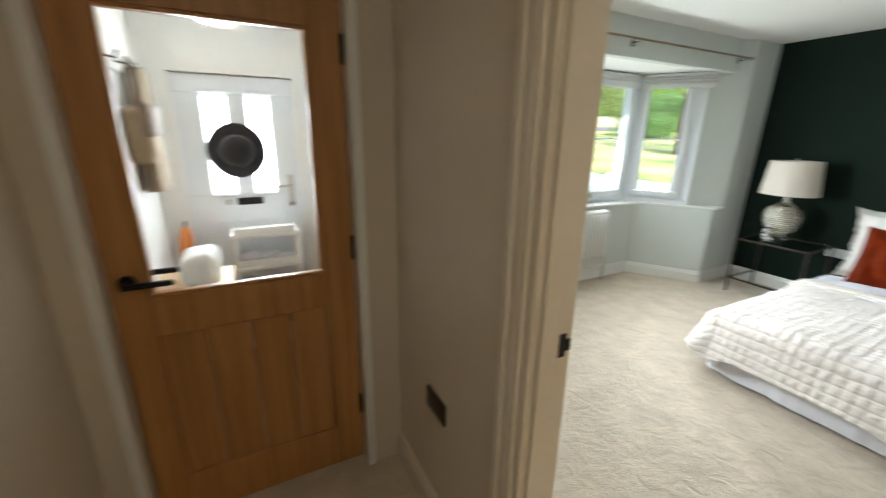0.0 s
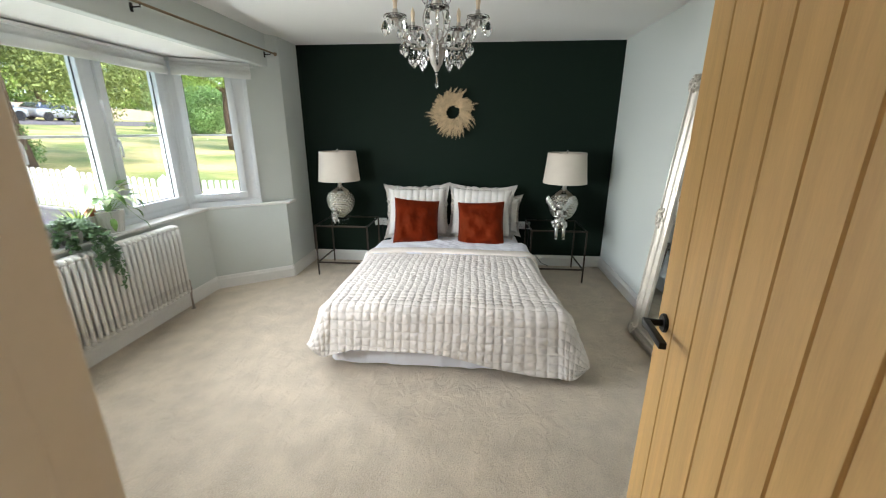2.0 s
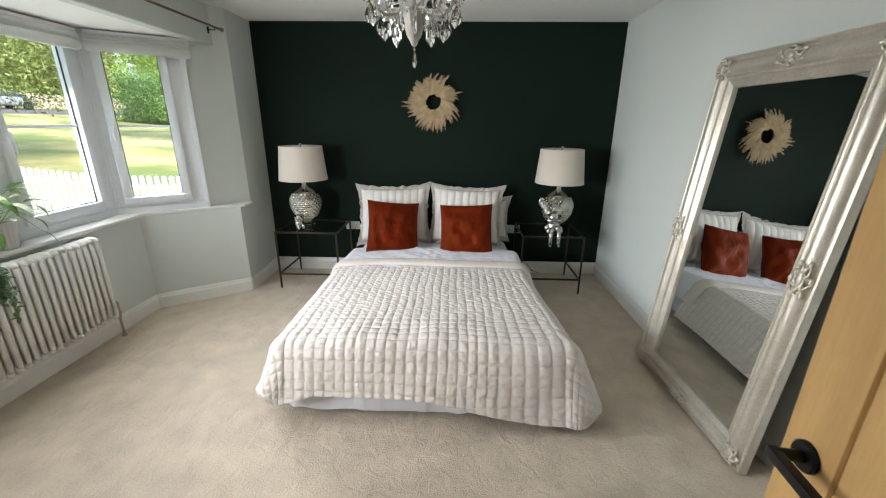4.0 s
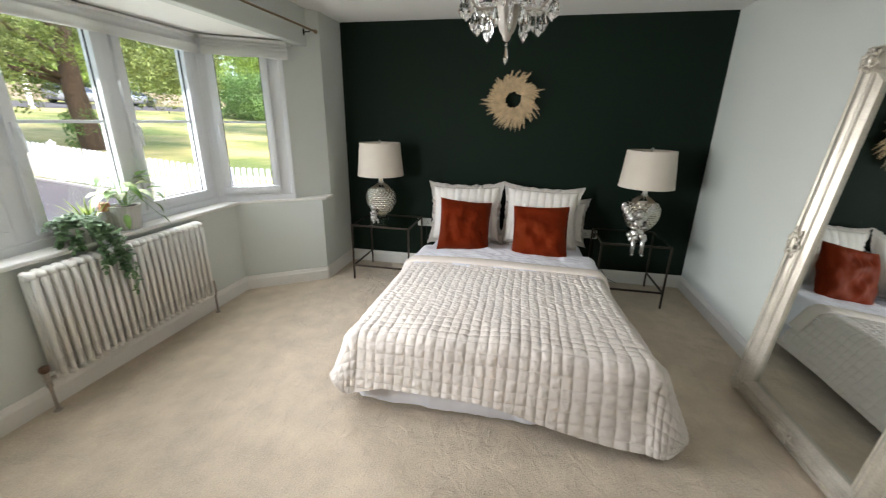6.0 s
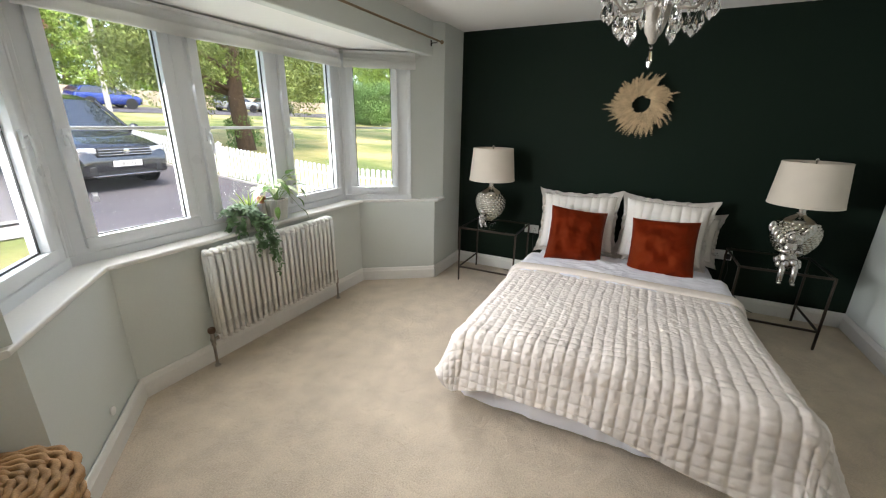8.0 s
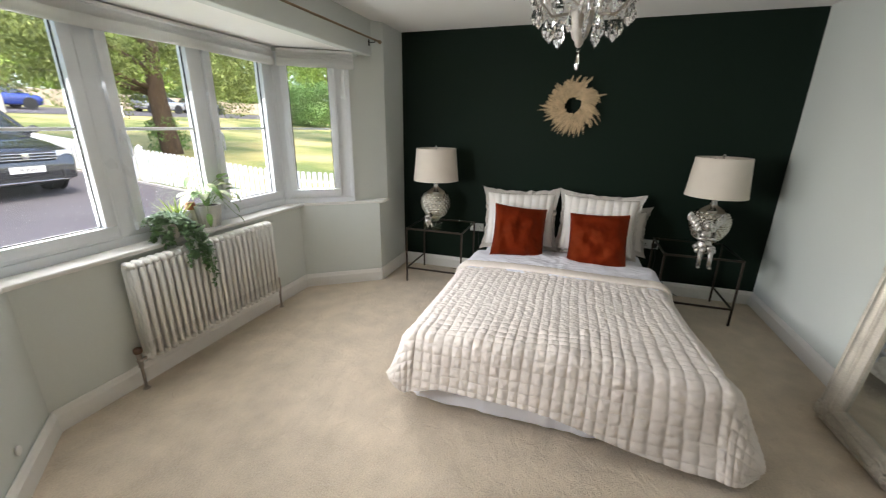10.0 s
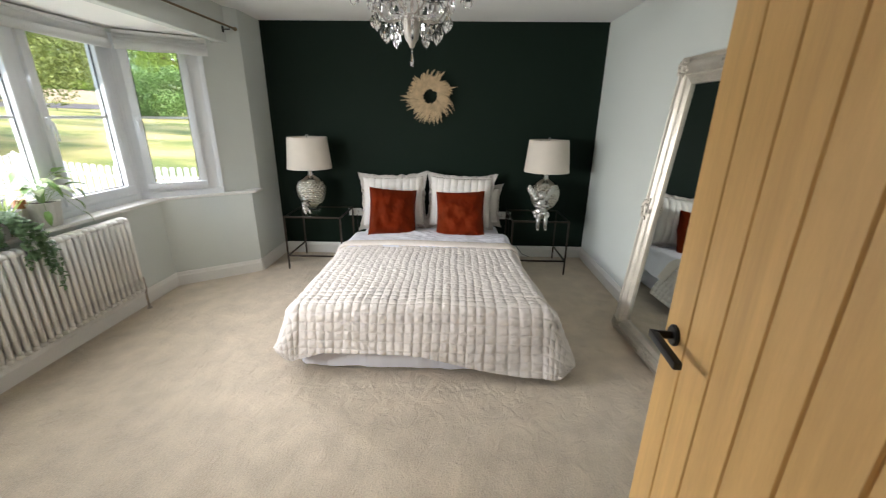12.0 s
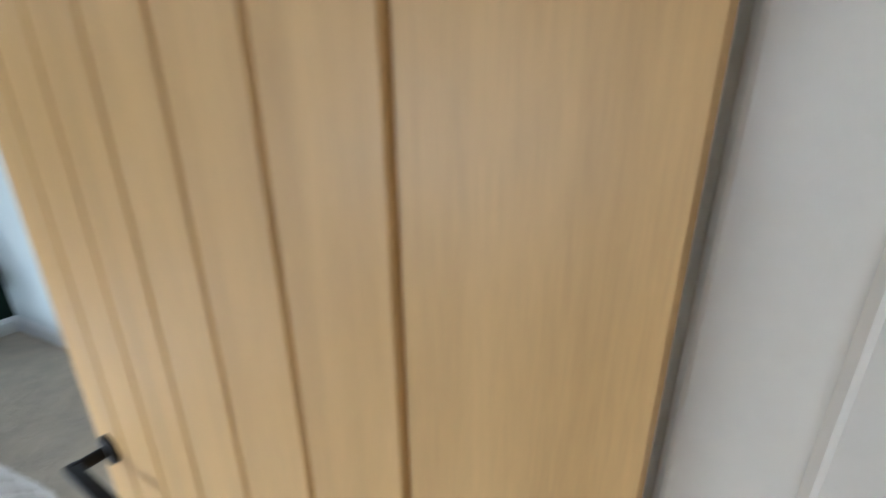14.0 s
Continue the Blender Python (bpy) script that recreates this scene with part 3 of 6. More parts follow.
def fold_at(u, v):
    """The turned-back top edge: a flattened roll lying across the bed."""
    q = (u - 0.5) * 2 * (HW + 0.24)
    a = v * 2 * math.pi
    c = drape(0.03, q, 0.36, 0.0)
    e = 0.004
    dq = (drape(0.03, q + e, 0.36, 0) - drape(0.03, q - e, 0.36, 0)).normalized()
    nrm = dq.cross(Vector((1, 0, 0)))
    if nrm.z < 0 and abs(q) < HW:
        nrm = -nrm
    if abs(q) >= HW:
        nrm = Vector((0, math.copysign(abs(dq.z), q), abs(dq.y))).normalized()
    w = 0.062 + 0.008 * noise.noise(Vector((q * 4, 1, 0)))
    puff = 0.003 * abs(math.sin(math.pi * q / CELL))
    return c + Vector((1, 0, 0)) * (w * math.cos(a) + 0.02 + 0.012 * math.sin(q * 5)) + nrm * (0.016 + (0.017 + puff) * math.sin(a))


part("turned_back_edge", sheet(fold_at, 150, 14), LINING, bed, "plain cream turned-back edge", smooth=True)


def valance_at(u, v):
    """White sheet showing under the hem round the foot and sides."""
    per = [(-0.9, 1.0), (-2.19, 1.0), (-2.19, 2.40), (-0.9, 2.40)]
    lens = [1.29, 1.40, 1.29]
    s = u * sum(lens)
    i = 0
    while i < 2 and s > lens[i]:
        s -= lens[i]
        i += 1
    (x0, y0), (x1, y1) = per[i], per[i + 1]
    k = s / lens[i]
    x, y = x0 + (x1 - x0) * k, y0 + (y1 - y0) * k
    out = [(0, -1), (-1, 0), (0, 1)][i]
    w = 0.012 * noise.noise(Vector((u * 26, v * 2, 0))) + 0.020 * (1 - v) + 0.010 * noise.noise(Vector((u * 60, 0, 3)))
    return Vector((x + out[0] * w, y + out[1] * w, 0.006 + 0.26 * v + (0.012 * noise.noise(Vector((u * 14, 5, 0))) + 0.01) * (1 - v)))


part("hanging_sheet", sheet(valance_at, 220, 8), SHEET, bed, "white sheet hanging below the bedspread", smooth=True)


def top_sheet_at(u, v):
    q = (u - 0.5) * 2 * (HW + 0.26)
    p = -0.42 + v * 0.52
    c = drape(max(0, p), q, 0.30, 0.0)
    c.x = -0.98 - p
    c.z += 0.004 + 0.012 * noise.noise(Vector((p * 9, q * 7, 3))) + 0.009 * abs(noise.noise(Vector((p * 18 + q * 9, q * 13, 1)))) + 0.004 * noise.noise(Vector((p * 40, q * 22, 6)))
    return c


part("top_sheet", sheet(top_sheet_at, 120, 40), SHEET, bed, "rumpled white top sheet", smooth=True)


def pillow_mesh(w, h, d, channels=0, flange=0.0, pinch=0.12, seed=0, nu=96, nv=44):
    """A stuffed pillow standing on edge: width along y, height along z, its face towards -x."""
    bms = []
    for s in (-1, 1):
        def at(u, v, s=s):
            a, b = u * 2 - 1, v * 2 - 1
            ea, eb = 1 - abs(a) ** 2.6, 1 - abs(b) ** 2.6
            body = max(0.0, ea * eb) ** 0.42
            pin_a, pin_b = 1 - pinch * (1 - a * a) * b * b * 0.5, 1 - pinch * (1 - b * b) * a * a * 0.5
            y, z = a * w / 2 * pin_b, b * h / 2 * pin_a
            t = d / 2 * body
            if channels:
                t -= 0.014 * (1 - abs(math.sin(math.pi * channels * (u + 0.006 * noise.noise(Vector((v * 5, u * 3, seed)))))) ** 0.5) * (body > 0.12)
            if not channels:
                fold = math.sin(9 * (a * math.copysign(1, b) + 0.4 * b) + seed) * (abs(a) * abs(b)) ** 0.7
                t += 0.016 * fold * body
            t += (0.010 if channels else 0.034) * noise.noise(Vector((a * 2.2, b * 2.2, seed + s))) * body + 0.004 * noise.noise(Vector((a * 7, b * 7, seed))) * body
            return Vector((s * t, y, z))
        bms.append(sheet(at, nu, nv))
    bm = merge(*bms)
    bmesh.ops.remove_doubles(bm, verts=bm.verts[:], dist=0.0006)
    bmesh.ops.recalc_face_normals(bm, faces=bm.faces[:])
    fl = None
    if flange:
        def rim(u, v):
            a = u * 2 * math.pi
            c, s_ = math.cos(a), math.sin(a)
            k = 1 / max(abs(c), abs(s_))
            a_, b_ = c * k, s_ * k
            pa, pb = 1 - pinch * (1 - a_ * a_) * b_ * b_ * 0.5, 1 - pinch * (1 - b_ * b_) * a_ * a_ * 0.5
            g = v * flange * (0.95 + 0.8 * abs(a_ * b_) ** 4 + 0.4 * noise.noise(Vector((a_ * 6, b_ * 6, seed))))
            wv = 0.05 * v * noise.noise(Vector((a_ * 9, b_ * 9, seed + 3)))
            return Vector((wv, a_ * w / 2 * pb * 0.985 + a_ * g, b_ * h / 2 * pa * 0.985 + b_ * g))
        fl = sheet(rim, 200, 5, True)
        bmesh.ops.solidify(fl, geom=fl.faces[:], thickness=0.005)
    return bm, fl


def pillow(name, label, x, y, z, lean, roll, turn, w, h, d, material, channels=0, flange=0.0, seed=0, group="", pinch=0.12):
    body, fl = pillow_mesh(w, h, d, channels, flange, pinch, seed)
    p = base(name, label, "pillow" if name == "pillow" else "cushion", pose(x, y, z) @ pose(0, 0, 0, 0, lean, turn) @ pose(0, 0, 0, roll), group)
    part("cover", body, material, p, smooth=True)
    if fl:
        part("flange", fl, material, p, "flat stitched border", smooth=True)
    return p


pillow("pillow", "off-white channel-quilted square pillow leaning on the green wall", -0.235, 2.11, 0.672, 17, -1.5, 2, 0.645, 0.515, 0.20, PILLOW, 9, 0.034, 3, "bed pillows")
pillow("pillow", "off-white channel-quilted square pillow leaning on the green wall", -0.235, 1.405, 0.672, 17, 1.5, -3, 0.645, 0.515, 0.20, PILLOW, 9, 0.034, 8, "bed pillows")
pillow("pillow", "plain off-white pillow tucked behind the quilted one", -0.115, 1.30, 0.62, 8, 1, 0, 0.62, 0.38, 0.13, PILLOW, 0, 0.03, 5, "bed pillows")
pillow("pillow", "plain off-white pillow lying flat under the quilted one", -0.125, 2.14, 0.60, 8, -1, 0, 0.62, 0.34, 0.13, PILLOW, 0, 0.0, 6, "bed pillows")
pillow("cushion", "rust red velvet cushion with a dented top", -0.525, 2.075, 0.618, 24, 7, 19, 0.480, 0.480, 0.19, VELVET, 0, 0, 11, "velvet cushions", 0.14)
pillow("cushion", "rust red velvet cushion propped upright", -0.525, 1.408, 0.602, 24, -3, -6, 0.485, 0.475, 0.19, VELVET, 0, 0, 17, "velvet cushions", 0.12)

# ---------- bedside tables and lamps ----------
IRON = mat("dark_bronze_metal", (0.07, 0.055, 0.045), 0.4, metal=0.9, vary=0.15, fine=160, bump=0.08, depth=0.0004)


def bedside_table(y0, y1):
    """Thin metal frame with a glass top; three low rails tie the legs."""
    x0, x1, zt, t = -0.56, -0.05, 0.562, 0.0075
    tb = base("bedside_table", "slim dark bronze side table with a glass top beside the bed", "side table", pose(0, 0, 0), "bedside tables")
    for x in (x0 + t, x1 - t):
        for y in (y0 + t, y1 - t):
            part("leg", cube(x - t, y - t, 0.0, x + t, y + t, zt - 0.001, 0.002), IRON, tb)
    for z, name in ((zt - 0.009, "top_rail"), (0.145, "low_rail")):
        rails = [(x0 + 2 * t, y0, x1 - 2 * t, y0 + 2 * t), (x0 + 2 * t, y1 - 2 * t, x1 - 2 * t, y1), (x0, y0 + 2 * t, x0 + 2 * t, y1 - 2 * t)]
        if name == "top_rail":
            rails.append((x1 - 2 * t, y0 + 2 * t, x1, y1 - 2 * t))
        for a, b, c, d in rails:
            h = 0.008
            part(name, cube(a, b + 0.001, z - h, c, d - 0.001, z + h, 0.002), IRON, tb)
    part("glass_top", cube(x0 + 0.004, y0 + 0.004, zt + 0.0005, x1 - 0.004, y1 - 0.004, zt + 0.0065, 0.001), TABLEGLASS, tb, "clear glass top")
    return tb


bedside_table(2.595, 3.175)
bedside_table(0.33, 0.895)
MERCURY = mat("mercury_glass", (0.62, 0.59, 0.52), 0.16, metal=1.0, vary=0.25, scale=18, fine=120, bump=0.1, depth=0.0005, rough_vary=0.1)
SHADE = mat("oatmeal_linen_shade", (0.62, 0.56, 0.48), 0.9, vary=0.04, scale=12, fine=500, bump=0.35, depth=0.0008)
ACRYLIC = glass("clear_acrylic", (0.95, 0.96, 0.96), 0.02)


def lamp_body():
    """A dimpled bulb-shaped vase: rows of hammered facets."""
    prof = [(0.030, 0.0), (0.055, 0.01), (0.085, 0.04), (0.118, 0.085), (0.143, 0.135), (0.154, 0.19), (0.148, 0.235), (0.128, 0.275), (0.095, 0.305), (0.058, 0.325), (0.034, 0.338), (0.030, 0.345)]
    zs, rs = np.array([p[1] for p in prof]), np.array([p[0] for p in prof])
    n_round, n_rows = 22, 12

    def at(u, v):
        z = 0.345 * v
        r = float(np.interp(z, zs, rs))
        if 0.06 < z < 0.285:
            row = (z - 0.06) / 0.225 * n_rows
            k = int(row)
            fu = (u * n_round + 0.5 * (k % 2)) % 1.0 - 0.5
            fv = row - k - 0.5
            d2 = (fu * 2) ** 2 + (fv * 2) ** 2
            r -= 0.0095 * max(0.0, 1 - d2) ** 0.7
        return Vector((r * math.cos(2 * math.pi * u), r * math.sin(2 * math.pi * u), z))
    return sheet(at, 176, 96, True)


def table_lamp(x, y):
    la = base("table_lamp", "hammered mercury-glass table lamp with an oatmeal drum shade, unlit", "table lamp", pose(x, y, 0.5695), "bedside lamps")
    part("foot", lathe([(0.066, 0.0), (0.068, 0.005), (0.066, 0.016), (0.045, 0.020), (0.040, 0.026)], 32), ACRYLIC, la, "clear round foot")
    part("body", lamp_body(), MERCURY, la, "silvered dimpled glass body", smooth=60, m=pose(0, 0, 0.026))
    part("neck", lathe([(0.031, 0.368), (0.031, 0.376), (0.025, 0.380), (0.023, 0.43), (0.026, 0.434), (0.014, 0.44), (0.010, 0.50)], 24), CHROME, la, "silver neck")
    z0, z1, r0, r1 = 0.437, 0.745, 0.222, 0.193
    part("shade", lathe([(r0 - 0.004, z0 + 0.002), (r0, z0), (r0 + 0.001, z0 + 0.012), (r0 - 0.0015, z0 + 0.014), (r1 + 0.001, z1 - 0.014), (r1 + 0.002, z1 - 0.012), (r1 + 0.001, z1), (r1 - 0.003, z1), (r0 - 0.004, z0 + 0.002)], 56, cap=False), SHADE, la)
    spider = [tube([(0, 0, z1 - 0.02), ((r1 - 0.003) * math.cos(a), (r1 - 0.003) * math.sin(a), z1 - 0.008)], 0.002, 6) for a in (0.4, 2.5, 4.6)]
    part("spider", merge(tube([(0, 0, 0.49), (0, 0, z1 - 0.012)], 0.003, 8), *spider), CHROME, la)
    part("finial", merge(lathe([(0.006, z1 - 0.012), (0.006, z1 + 0.004), (0.004, z1 + 0.006)], 12), ball(0, 0, z1 + 0.016, 0.012)), CHROME, la, "round silver finial")
    return la


table_lamp(-0.285, 2.955)
table_lamp(-0.285, 0.545)
SILVER = mat("antique_silver_resin", (0.60, 0.58, 0.55), 0.25, metal=1.0, vary=0.25, scale=30, fine=160, bump=0.25, depth=0.001)


def figurine(name, label, m, big):
    """A small seated ornament as one plain rounded shape."""
    b = [ball(0, 0, 0.055, 0.045, 0.05, 0.06), ball(0, 0, 0.125, 0.034, 0.042, 0.045), ball(-0.008, 0, 0.195, 0.028), ball(0.012, 0, 0.205, 0.030, 0.034, 0.030)]
    for s in (-1, 1):
        b.append(tube([(-0.005, s * 0.04, 0.15), (-0.035, s * 0.045, 0.11), (-0.06, s * 0.012, 0.12)], 0.014, 8, 0.010))
        b.append(tube([(-0.01, s * 0.025, 0.035), (-0.06, s * 0.03, 0.04), (-0.075, s * 0.03, 0.0), (-0.078, s * 0.03, -0.06 if big else 0.012)], 0.020, 8, 0.013))
        b.append(ball(-0.088, s * 0.032, -0.066 if big else 0.012, 0.020, 0.012, 0.010))
        if big:
            for k in range(5):
                b.append(ball(0.028 + 0.006 * k, s * (0.03 + 0.016 * k), 0.15 + 0.022 * k, 0.010, 0.020, 0.034))
    if big:
        for k in range(9):
            a = k * 0.7
            b.append(ball(-0.02 + 0.04 * math.cos(a), 0.05 * math.sin(a), 0.035 + 0.01 * (k % 3), 0.024, 0.020, 0.022))
    return thing(name, merge(*b), SILVER, label, "ornament", smooth=True, m=m)


figurine("figurine", "silver resin ornament seated on the edge of the side table", pose(-0.495, 0.615, 0.5695) @ Matrix.Scale(1.2, 4), True)
figurine("figurine", "small silver resin ornament seated on the side table", pose(-0.43, 2.985, 0.5695, 0, 0, 40) @ Matrix.Scale(0.72, 4), False)


# ---------- sockets and cables on the green wall ----------
SOCKETW = mat("white_socket_plastic", (0.75, 0.75, 0.73), 0.35, vary=0.02, bump=0)
STEEL = mat("brushed_steel", (0.55, 0.53, 0.50), 0.3, metal=1.0, vary=0.06, fine=200, bump=0.05, depth=0.0002)


def socket(m, plate, label, double=True):
    w = 0.073 if double else 0.043
    so = base("wall_socket", label, "socket", m)
    part("face_plate", cube(-w, -0.009, -0.043, w, 0, 0.043, 0.003, 2), plate, so)
    for c in ((-0.036, 0.036) if double else (0,)):
        holes = merge(cube(c - 0.003, -0.0100, 0.002, c + 0.003, -0.0088, 0.012), cube(c - 0.013, -0.0100, -0.016, c - 0.006, -0.0088, -0.012), cube(c + 0.006, -0.0100, -0.016, c + 0.013, -0.0088, -0.012))
        part("socket_outlet", holes, RUBBER, so)
        part("switch", cube(c + 0.008, -0.013, 0.018, c + 0.018, -0.009, 0.034, 0.001), plate, so)
    return so


socket(pose(0, 2.585, 0.492, 0, 0, -90), SOCKETW, "white double socket on the green wall")
socket(pose(0, 0.905, 0.480, 0, 0, -90), SOCKETW, "white double socket on the green wall beside the bed")
socket(pose(-4.339, 2.27, 0.555, 0, 0, -90), IRON, "dark bronze double socket on the hall wall")


def lead(label, pts, plug):
    c = base("lamp_lead", label, "lamp lead", pose(0, 0, 0), "lamp leads")
    part("cable", tube(pts, 0.003, 6), RUBBER, c)
    part("plug", cube(plug[0] - 0.035, plug[1] - 0.022, plug[2] - 0.022, plug[0], plug[1] + 0.022, plug[2] + 0.022, 0.006, 2), RUBBER if plug[3] else SOCKETW, c)


lead("thin dark lamp cable hanging from the socket", [(-0.045, 2.555, 0.47), (-0.06, 2.55, 0.36), (-0.05, 2.535, 0.22), (-0.04, 2.56, 0.10), (-0.05, 2.60, 0.03), (-0.09, 2.70, 0.006), (-0.05, 2.85, 0.006)], (-0.010, 2.62, 0.485, False))
lead("black lamp plug and cable in the socket", [(-0.045, 0.865, 0.47), (-0.06, 0.85, 0.36), (-0.05, 0.86, 0.20), (-0.06, 0.83, 0.10), (-0.05, 0.76, 0.14), (-0.05, 0.68, 0.04), (-0.04, 0.6, 0.006)], (-0.010, 0.868, 0.475, True))


# ---------- leaning mirror ----------
CHAMP = mat("champagne_silver_gilt", (0.62, 0.575, 0.50), 0.36, metal=0.6, vary=0.2, scale=10, fine=140, bump=0.2, depth=0.0008)
MIRROR = bpy.data.materials.new("mirror_glass")
MIRROR.use_nodes = True
mb = MIRROR.node_tree.nodes["Principled BSDF"]
mb.inputs["Base Color"].default_value = (0.80, 0.83, 0.82, 1)
mb.inputs["Metallic"].default_value = 1.0
mb.inputs["Roughness"].default_value = 0.01
MW, MH, TOPW = 0.97, 1.88, 0.158
mirror = base("standing_mirror", "tall ornate champagne-silver framed mirror leaning on the wall", "mirror", pose(-2.545, 0.156, 0.004, 0, 0, 2.1) @ pose(0, 0, 0, 4.9))


SECTION = [(0.0, 0.0), (0.0, 0.026), (0.03, 0.036), (0.09, 0.040), (0.13, 0.033), (0.18, 0.031), (0.24, 0.040), (0.33, 0.051), (0.44, 0.056), (0.54, 0.052), (0.61, 0.040), (0.64, 0.037),
           (0.66, 0.044), (0.71, 0.046), (0.75, 0.042), (0.77, 0.034), (0.82, 0.031), (0.95, 0.022), (0.97, 0.025), (1.0, 0.022), (1.0, 0.0)]


def frame_side(p, q, inward, wide, start, end):
    """One mitred length of moulding from p to q in the frame's plane; start and end are the widths of its neighbours."""
    p, q, inward = Vector(p), Vector(q), Vector(inward)
    d = (q - p).normalized()
    bm = bmesh.new()
    ra, rb = [], []
    for f, h in SECTION:
        a, b = p + inward * (f * wide) + d * (f * start), q + inward * (f * wide) - d * (f * end)
        ra.append(bm.verts.new((a.x, h, a.z)))
        rb.append(bm.verts.new((b.x, h, b.z)))
    for i in range(len(SECTION) - 1):
        bm.faces.new((ra[i], rb[i], rb[i + 1], ra[i + 1]))
    bm.faces.new((ra[0], ra[-1], rb[-1], rb[0]))
    bmesh.ops.recalc_face_normals(bm, faces=bm.faces[:])
    return bm


SW, BW = 0.140, 0.122
for p, q, inn, w, a, b in (((0, 0, 0), (MW, 0, 0), (0, 0, 1), BW, SW, SW), ((MW, 0, 0), (MW, 0, MH), (-1, 0, 0), SW, BW, TOPW), ((MW, 0, MH), (0, 0, MH), (0, 0, -1), TOPW, SW, SW), ((0, 0, MH), (0, 0, 0), (1, 0, 0), SW, TOPW, BW)):
    part("frame_moulding", frame_side(p, q, inn, w, a, b), CHAMP, mirror, smooth=40)
part("backing", cube(0.01, -0.012, 0.01, MW - 0.01, 0.0, MH - 0.01), IRON, mirror)
part("mirror_glass", cube(SW - 0.004, 0.001, BW - 0.004, MW - SW + 0.004, 0.008, MH - TOPW + 0.004), MIRROR, mirror, "clear silvered glass")


def scroll(cx, cz, s, turn):
    """Leafy scroll ornament of carved curls."""
    b = []
    for k in range(6):
        a = turn + k * math.pi / 3
        pts = []
        for i in range(14):
            t = i / 13
            r = s * (0.25 + 0.75 * t)
            ang = a + 1.5 * math.sin(t * 2.6)
            pts.append((r * math.cos(ang), 0.05 + 0.012 * math.sin(t * 3.1), r * math.sin(ang)))
        b.append(tube(pts, 0.007, 6, 0.004))
        b.append(ball(pts[-1][0], 0.052, pts[-1][2], 0.010, 0.008, 0.010, 8, 6))
        b.append(ball(0.6 * s * math.cos(a + 0.5), 0.055, 0.6 * s * math.sin(a + 0.5), 0.014, 0.008, 0.009, 8, 6))
    b.append(ball(0, 0.056, 0, 0.018, 0.012, 0.022, 10, 8))
    return moved(merge(*b), Matrix.Translation((cx, 0, cz)))


for cx, cz, tn, s in ((0.065, 0.065, 0.3, 0.060), (MW - 0.065, 0.065, 0.9, 0.060), (0.065, MH - 0.065, 0.1, 0.060), (MW - 0.065, MH - 0.065, 0.6, 0.060), (0.06, MH / 2, 0.2, 0.062), (MW - 0.06, MH / 2, 0.5, 0.062), (MW / 2, 0.065, 0.4, 0.058), (MW / 2, MH - 0.06, 0.8, 0.062)):
    s *= 0.7
    sc = scroll(0, 0, s, tn)
    sx, sz = (1.0, 1.7) if abs(cz - MH / 2) < 0.1 else ((1.7, 0.9) if abs(cx - MW / 2) < 0.1 else (1.15, 1.15))
    sc.transform(Matrix.Diagonal((sx, 1, sz, 1)))
    part("scroll_ornament", moved(sc, Matrix.Translation((cx, 0, cz))), CHAMP, mirror, "carved scroll", smooth=True)

# ---------- radiator ----------
RADW = mat("white_radiator_enamel", (0.76, 0.75, 0.71), 0.3, vary=0.03, scale=5, fine=60, bump=0.04, depth=0.0005)
radiator = base("radiator", "white three-column radiator under the bay window", "radiator", pose(-2.62, 3.955, 0))
NSEC, PITCH = 24, 0.0460


def section():
    b = []
    for y in (-0.036, 0.0, 0.036):
        b.append(tube([(0, y, 0.185 + 0.02), (0, y, 0.745)], 0.0152, 10))
    for z in (0.190, 0.755):
        e = ball(0, 0, z, 0.0195, 0.054, 0.026, 12, 8)
        b.append(e)
    return merge(*b)


sec = finish("column_section", section(), RADW, True)
for i in range(NSEC):
    ob = new("column_section", sec)
    ob.parent = radiator
    ob.matrix_basis = pose(0.023 + i * PITCH, 0, 0)
part("header_tube", merge(tube([(0.0, 0, 0.190), (NSEC * PITCH, 0, 0.190)], 0.017, 12), tube([(0.0, 0, 0.755), (NSEC * PITCH, 0, 0.755)], 0.017, 12)), RADW, radiator)
NICKEL = mat("antique_nickel", (0.36, 0.32, 0.28), 0.3, metal=1.0, vary=0.12, fine=120, bump=0.05, depth=0.0003)
COPPER = mat("dark_wood_knob", (0.10, 0.05, 0.025), 0.4, vary=0.2)
for x, s, knob in ((-0.035, -1, True), (NSEC * PITCH + 0.035, 1, False)):
    v = part("valve", merge(tube([(x - s * 0.035, 0, 0.190), (x, 0, 0.190)], 0.011, 10), tube([(x, 0, 0.15), (x, 0, 0.235)], 0.014, 12), tube([(x, 0, 0.0), (x, 0, 0.16)], 0.0085, 10), ball(x, 0, 0.19, 0.019)), NICKEL, radiator, "antique nickel valve and pipe")
    if knob:
        part("valve_knob", moved(lathe([(0.010, 0.235), (0.020, 0.240), (0.024, 0.252), (0.022, 0.268), (0.012, 0.275)], 16), Matrix.Translation((x, 0, 0))), COPPER, v, "dark wooden knob")
    else:
        part("valve_cap", moved(lathe([(0.012, 0.235), (0.015, 0.24), (0.013, 0.27), (0.006, 0.276)], 14), Matrix.Translation((x, 0, 0))), NICKEL, v)
    part("pipe_collar", moved(lathe([(0.020, 0.001), (0.018, 0.006), (0.010, 0.010)], 16), Matrix.Translation((x, 0, 0))), NICKEL, v)
for x in (0.2, 0.9):
    part("wall_bracket", cube(x - 0.012, 0.03, 0.60, x + 0.012, 0.078, 0.63, 0.003), RADW, radiator)

